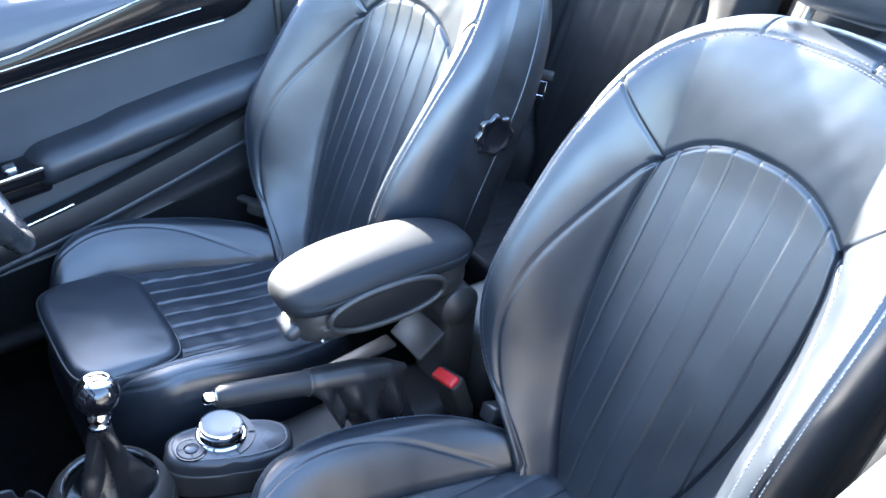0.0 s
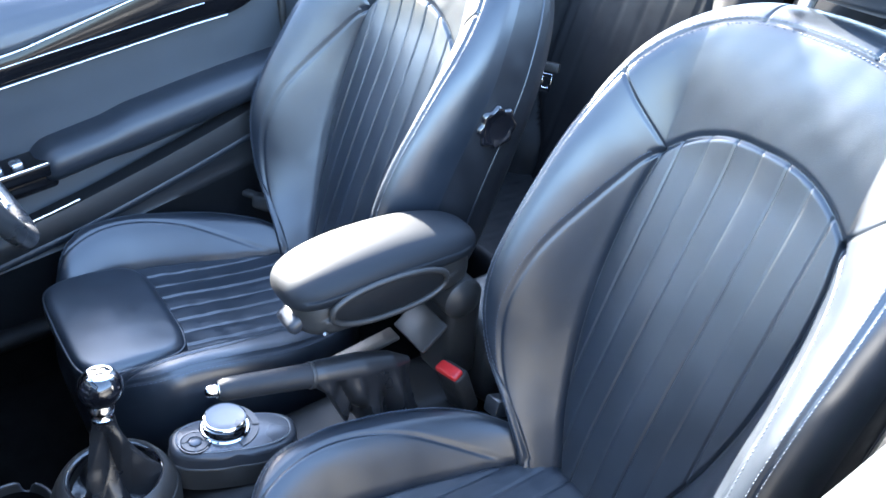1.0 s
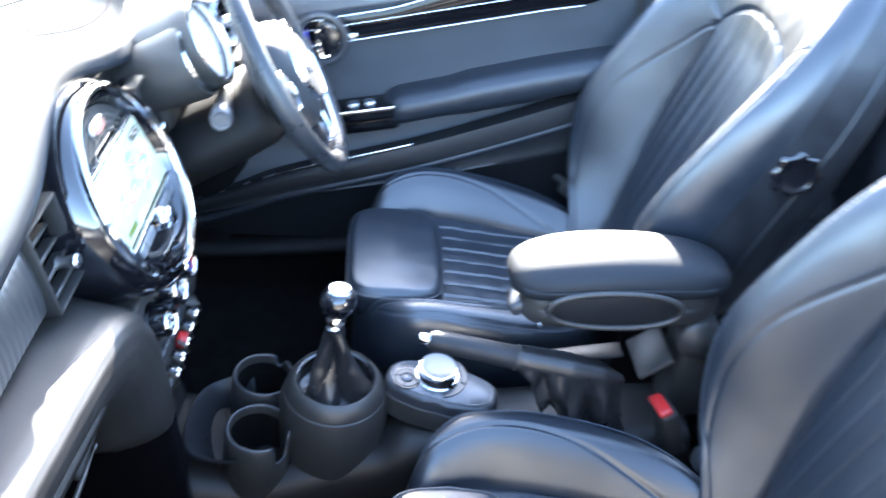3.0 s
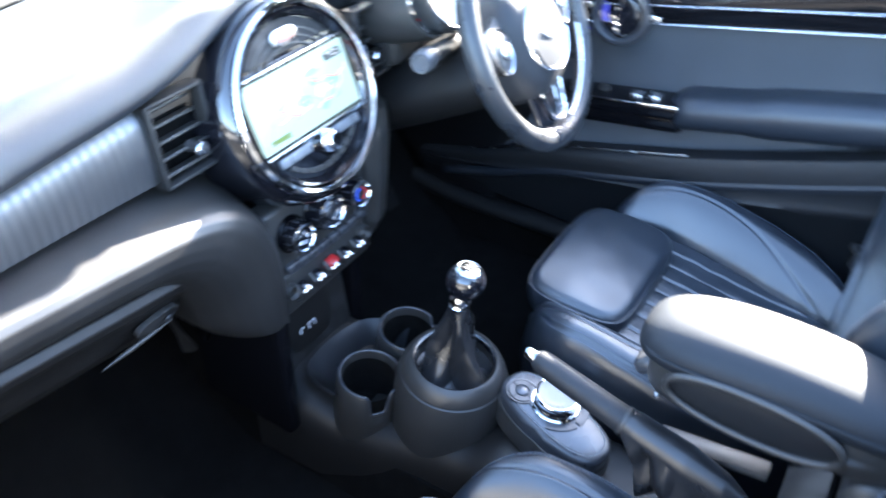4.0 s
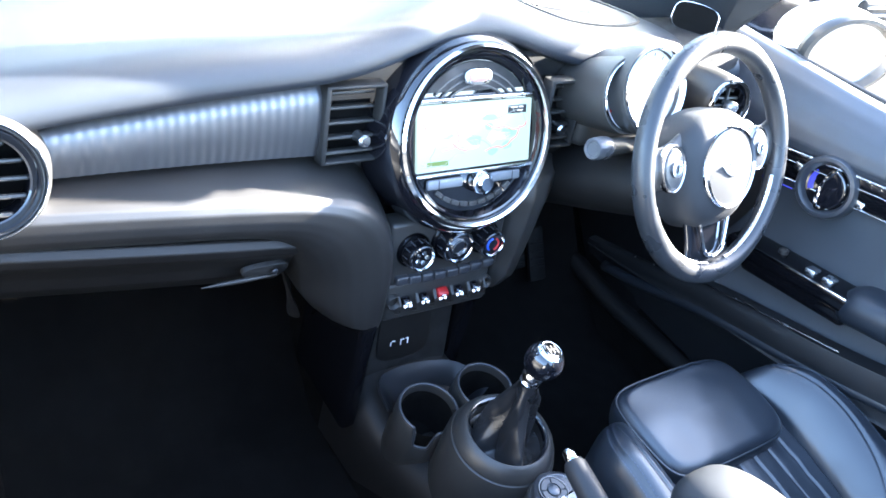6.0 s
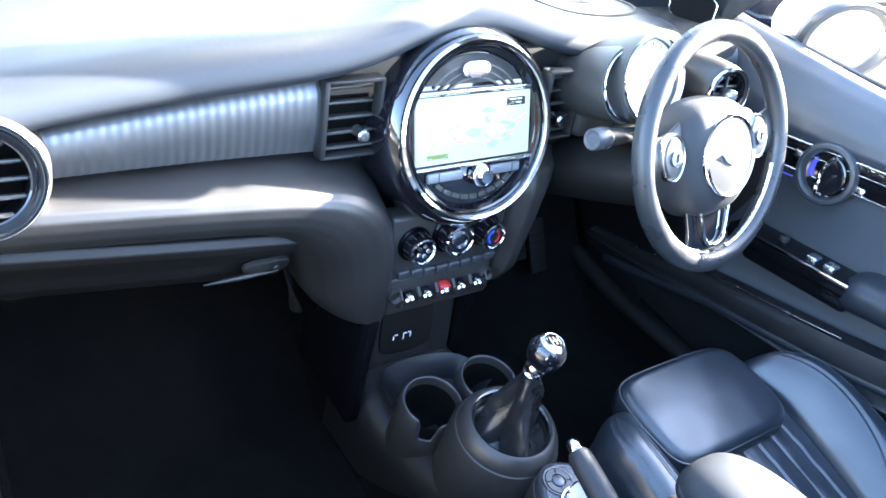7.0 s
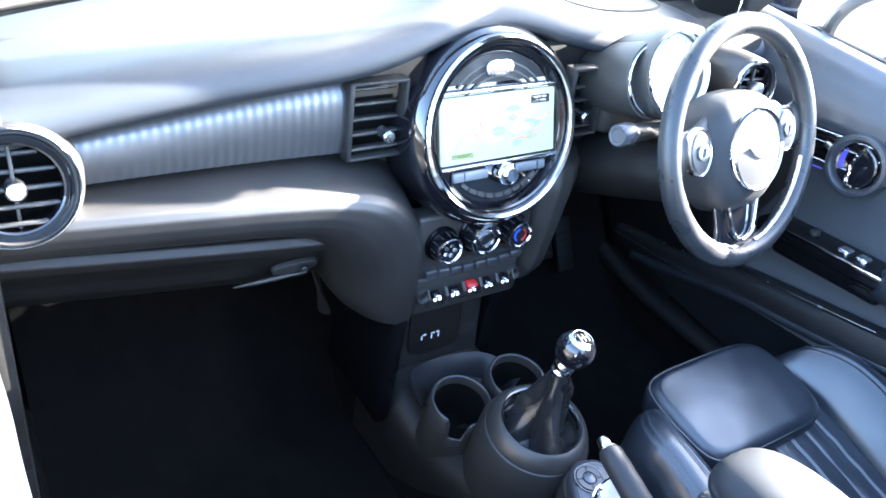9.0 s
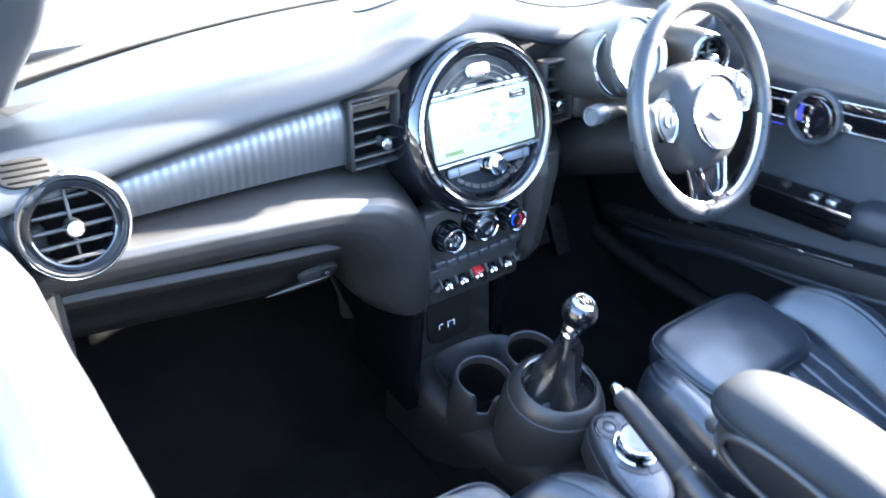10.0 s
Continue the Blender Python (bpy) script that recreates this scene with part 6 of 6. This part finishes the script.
def extras():
    # recline dials on the inner flanks of the front seats
    for sx, y, z in ((0.078, -0.725, 0.845),):
        c = (sx, y, z)
        t = thing("seat_adjuster", "black scalloped backrest adjuster dial on the seat's flank", "seat dial", c)
        m = frame_of(c, (-1, 0.1, 0.05), (0, 0, 1))
        bm = B()

        def fn(u, v):
            a = 2 * math.pi * u
            r, h = ((0.036, -0.02), (0.036, 0.010), (0.0345, 0.015), (0.031, 0.018), (0.0265, 0.0185), (0.025, 0.0165), (0.012, 0.0160), (0.0, 0.0160))[int(round(v * 7))]
            k = 1 + 0.08 * math.cos(8 * a) * smooth((r - 0.027) / 0.006)
            return m @ Vector((r * k * math.cos(a), r * k * math.sin(a), h))
        grid(bm, 96, 7, fn, wrap=True)
        bmesh.ops.remove_doubles(bm, verts=bm.verts, dist=1e-5)
        part("dial", bm, GLOSS, t, "", 70)
    # tweeter
    c = Vector((0.556, 0.340, 0.968))
    t = thing("tweeter", "small oval black speaker with a chrome rim on the pillar base", "speaker", c)
    m = frame_of(c, (-0.72, -0.62, 0.32), (0, 0, 1))
    bm = B()
    plate(bm, oval(0.043, 0.027, 40, 3.2), m, 0.012, 0.004, 3)
    part("rim", bm, CHROME, t, "chrome rim")
    bm = B()
    plate(bm, oval(0.0405, 0.0245, 40, 3.2), m @ Matrix.Translation((0, 0, 0.011)), 0.003, 0.001)
    part("grille", bm, CARPET, t, "black woven grille")
    # seat hardware beside the driver's cushion
    h = thing("seat_lever", "small black seat lever between the driver's seat and the door", "lever", (0.50, -0.50, 0.56))
    bm = B()
    box(bm, (0, 0, 0), (0.05, 0.035, 0.03), 0.008, 3, pose(0.545, -0.525, 0.520, 10, 0, 30))
    box(bm, (0.03, 0, 0.008), (0.05, 0.022, 0.014), 0.006, 3, pose(0.545, -0.525, 0.520, 10, 0, 30))
    part("handle", bm, MATTE, h)
    # rear belt tongue
    TP = Vector((0.425, -1.165, 0.715))
    t = thing("belt_tongue", "steel rear seat belt tongue in a black holder", "seat belt tongue", TP)
    m = frame_of(TP, (-0.5, 0.8, 0.2), (0, 0, 1))
    bm = B()
    for p, q in (((0, 0.017, 0), (0.026, 0.008, 0.003)), ((-0.010, 0, 0), (0.006, 0.040, 0.003)), ((0.010, 0, 0), (0.006, 0.040, 0.003)), ((0, -0.016, 0), (0.026, 0.010, 0.003))):
        box(bm, p, q, 0.001, 1, m)
    part("plate", bm, CHROME, t, "bright steel plate")
    bm = B()
    box(bm, (0, 0.035, -0.004), (0.05, 0.022, 0.014), 0.004, 2, m)
    part("holder", bm, PLASTIC, t)
    # hinge bracket of the passenger seat
    k = thing("seat_hinge_cover", "grey plastic hinge cover at the passenger seat's base", "hinge cover", (-0.14, -0.62, 0.44))
    bm = B()
    box(bm, (0, 0, 0), (0.035, 0.05, 0.03), 0.006, 2, pose(-0.135, -0.625, 0.452, 20, 10, 0))
    part("cover", bm, SATINBLACK, k)


def pedals():
    for x, w, y, z, nm in ((0.275, 0.055, 0.40, 0.42, "clutch_pedal"), (0.365, 0.06, 0.40, 0.42, "brake_pedal"), (0.46, 0.045, 0.42, 0.38, "accelerator_pedal")):
        t = thing(nm, "black rubber-faced pedal on a dark steel arm in the footwell", "pedal", (x, y, z), "pedals")
        m = pose(x, y, z, 58, 0, 0)
        bm = B()
        box(bm, (0, 0, 0), (w, 0.075 if w > 0.05 else 0.12, 0.012), 0.004, 2, m)
        # darker than rubber: the footwell's shade is put into the pad colour
        pd = part("pad", bm, UNDERDASH, t)
        for i in range(4):
            bm = B()
            box(bm, (0, -0.026 + 0.017 * i, 0.007), (w * 0.8, 0.006, 0.004), 0.001, 1, m)
            part("rib", bm, UNDERDASH, pd)
        bm = B()
        sweep(bm, spline([m @ Vector((0, 0, -0.004)), (x, y + 0.06, z + 0.05), (x, y + 0.16, z + 0.13)], 10), 0.009, 8)
        part("arm", bm, MATTE, t)


def car_body():
    # front wings, nose and underside that close the car below the bonnet
    for sx in (-1, 1):
        bm = B()

        def wing(u, v):
            y = lerp(0.44, 1.66, u)
            z = lerp(0.80 - 0.10 * u * u, 0.31, v)
            archz = 0.31 + 0.32 * math.sqrt(max(0.0, 1 - ((y - 1.22) / 0.34) ** 2))
            x = 0.775 + 0.045 * math.sin(math.pi * v * 0.8) - 0.10 * max(0, u - 0.8) / 0.2
            return Vector((sx * x, y, max(z, archz if abs(y - 1.22) < 0.34 else z)))
        grid(bm, 40, 16, wing)
        solo("front_wing", bm, PAINT, "white painted front wing of the open car", "car body", "structure", sharp=60)
    bm = B()
    box(bm, (0, 1.66, 0.50), (1.40, 0.10, 0.40), 0.04, 3)
    solo("front_bumper", bm, PAINT, "white painted nose of the open car", "car body", "structure")
    bm = B()
    box(bm, (0, -0.05, 0.172), (1.36, 3.2, 0.02), 0.004, 1)
    solo("underfloor", bm, MATTE, "black underside of the open car", "car body", "structure")
    for sx in (-1, 1):
        for y in (1.22, -1.32):
            w = thing("car_wheel", "black tyre on a silver five-spoke alloy wheel", "wheel", (sx * 0.70, y, 0), "wheels of the open car")
            m = frame_of((sx * 0.745, y, 0.305), (sx, 0, 0), (0, 0, 1))
            bm = B()
            revolve(bm, [(0.20, -0.02), (0.21, 0.015), (0.27, 0.022), (0.30, 0.0), (0.305, -0.06), (0.295, -0.17), (0.2, -0.18)], m, 40)
            part("tyre", bm, RUBBER, w)
            bm = B()
            revolve(bm, [(0.0, -0.03), (0.19, -0.03), (0.195, 0.012), (0.212, 0.014), (0.215, -0.02)], m, 36)
            rim = part("rim", bm, SATIN, w, "silver rim")
            for i in range(5):
                bm = B()
                box(bm, (0.10, 0, 0.0), (0.19, 0.045, 0.02), 0.006, 2, m @ Matrix.Rotation(radians(72 * i), 4, "Z"))
                part("spoke", bm, SATIN, rim)


# ---- parked cars outside ----
def parked_car(c, yaw, paint, label, name="parked_car"):
    """A small hatchback; its nose points along -y of its own frame."""
    base = pose(c[0], c[1], 0, 0, 0, yaw)
    v = thing(name, label, "car", (c[0], c[1], 0), "parked cars")
    L, W = 3.9, 0.86
    bm = B()

    def shell(u, w):
        y = lerp(0, L, w)
        a = 2 * math.pi * u
        top = interp(w, [(0, 0.62), (0.03, 0.72), (0.25, 0.90), (0.3, 0.94), (0.92, 0.97), (1.0, 0.86)])
        bot = interp(w, [(0, 0.30), (0.05, 0.22), (0.95, 0.24), (1, 0.40)])
        wd = W * interp(w, [(0, 0.70), (0.03, 0.86), (0.12, 0.97), (0.5, 1.0), (0.9, 0.97), (1, 0.80)])
        pw = lambda x, p: math.copysign(abs(x) ** p, x)
        return base @ Vector((wd * pw(math.cos(a), 0.45), y, (top + bot) / 2 + (top - bot) / 2 * pw(math.sin(a), 0.55)))
    grid(bm, 48, 40, shell, wrap=True, caps=True)
    part("body", bm, paint, v, "", 50)
    bm = B()

    def cabin(u, w):
        y = lerp(0.95, 3.75, w)
        a = math.pi * u
        h = interp(w, [(0, 0.02), (0.25, 0.44), (0.4, 0.50), (0.85, 0.47), (1, 0.05)])
        pw = lambda x, p: math.copysign(abs(x) ** p, x)
        return base @ Vector((W * (0.93 - 0.25 * math.sin(a) * h / 0.5) * pw(math.cos(a), 0.5), y, 0.93 + h * math.sin(a) ** 0.5 if 0 < u < 1 else 0.93))
    grid(bm, 32, 24, cabin)
    part("windows", bm, DARKGLASS, v, "dark glass", 50)
    bm = B()
    box(bm, (0, 2.35, 1.43), (1.12, 1.5, 0.05), 0.02, 3, base)
    part("roof", bm, paint, v)
    for sx in (-1, 1):
        bm = B()
        m = base @ frame_of((sx * 0.58, 0.06, 0.66), (sx * 0.3, -1, 0.35), (0, 0, 1))
        revolve(bm, [(0.0, 0.035), (0.08, 0.03), (0.125, 0.01), (0.135, -0.03)], m, 32, sy=0.85)
        hl = part("headlamp", bm, LENSGLASS, v, "clear headlamp")
        bm = B()
        revolve(bm, [(0.136, -0.005), (0.143, 0.012), (0.128, 0.014)], m, 32, sy=0.85)
        part("headlamp_ring", bm, CHROME, hl, "chrome ring")
        bm = B()
        revolve(bm, [(0.0, -0.03), (0.09, -0.02), (0.13, 0.0)], m, 24, sy=0.85)
        part("reflector", bm, CHROME, hl)
        for y in (0.68, 3.15):
            wm = base @ frame_of((sx * (W - 0.02), y, 0.31), (sx, 0, 0), (0, 0, 1))
            bm = B()
            revolve(bm, [(0.20, -0.02), (0.21, 0.015), (0.27, 0.022), (0.305, 0.0), (0.31, -0.06), (0.30, -0.18)], wm, 40)
            wh = part("tyre", bm, RUBBER, v)
            for i in range(5):
                bm = B()
                box(bm, (0.10, 0, 0.004), (0.19, 0.045, 0.02), 0.006, 2, wm @ Matrix.Rotation(radians(72 * i), 4, "Z"))
                part("spoke", bm, SATIN, wh, "silver alloy spoke")
            bm = B()
            revolve(bm, [(0.19, -0.03), (0.195, 0.012), (0.212, 0.014), (0.215, -0.02)], wm, 36)
            part("rim", bm, SATIN, wh, "silver rim")
            bm = B()
            revolve(bm, [(0.0, -0.04), (0.20, -0.04)], wm, 24)
            part("hub", bm, MATTE, wh)
    for z, w, h in ((0.52, 0.80, 0.13), (0.34, 1.0, 0.10)):
        bm = B()
        box(bm, (0, 0.005, z), (w, 0.06, h), 0.02, 3, base)
        g = part("grille", bm, MATTE, v, "black grille")
        bm = B()
        for i in range(3):
            box(bm, (0, -0.028, z + (i - 1) * h * 0.28), (w * 0.94, 0.012, 0.012), 0.003, 1, base)
        part("grille_bar", bm, CHROME, g, "chrome bars")
    for sx in (-1, 1):
        bm = B()
        revolve(bm, [(0, 0.05), (0.07, 0.045), (0.10, 0.0), (0.095, -0.05)], base @ frame_of((sx * 0.98, 1.15, 1.0), (0, -1, 0), (0, 0, 1)), 24, sy=0.7)
        part("side_mirror", bm, paint, v)
    return v


def bay_lines():
    for i, x in enumerate((2.35, 4.75)):
        bm = B()
        box(bm, (x, 3.6, 0.003), (0.10, 5.0, 0.006), 0.001, 1)
        solo("bay_line", bm, WHITE, "white painted parking bay line on the asphalt", "road marking", "structure")


setting()
s1 = seat()
s2 = copy_thing(s1, Matrix.Translation((0.339, -0.35, 0.236)))
dash()
round_vent((-0.624, 0.182, 0.882), (-0.05, -0.93, 0.34), 0.064)
round_vent((0.505, 0.166, 0.888), (-0.12, -0.95, 0.2), 0.047, "air_vent", False)
square_vent(-0.222, -0.132)
square_vent(0.138, 0.208, 0.222)
display()
stack()
console()
gear_lever()
controller()
handbrake()
armrest()
belt_buckle((-0.089, -0.565, 0.485), (0.05, 0.35, 1))
wheel()
stalk(-1, "indicator_stalk", "black column stalk with a silver end")
stalk(1, "wiper_stalk", "black column stalk with a silver end")
cluster()
driver_door()
door_mirror()
windscreen()
passenger_door()
inner_panels()
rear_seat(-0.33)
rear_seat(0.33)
folded_roof()
extras()
pedals()
car_body()
parked_car((3.42, 1.35), 0, NAVY, "blue-black hatchback parked facing the open car")
parked_car((-1.6, 5.2), 15, SILVER, "silver hatchback parked beyond the bonnet")
bay_lines()
horizon_blockers()
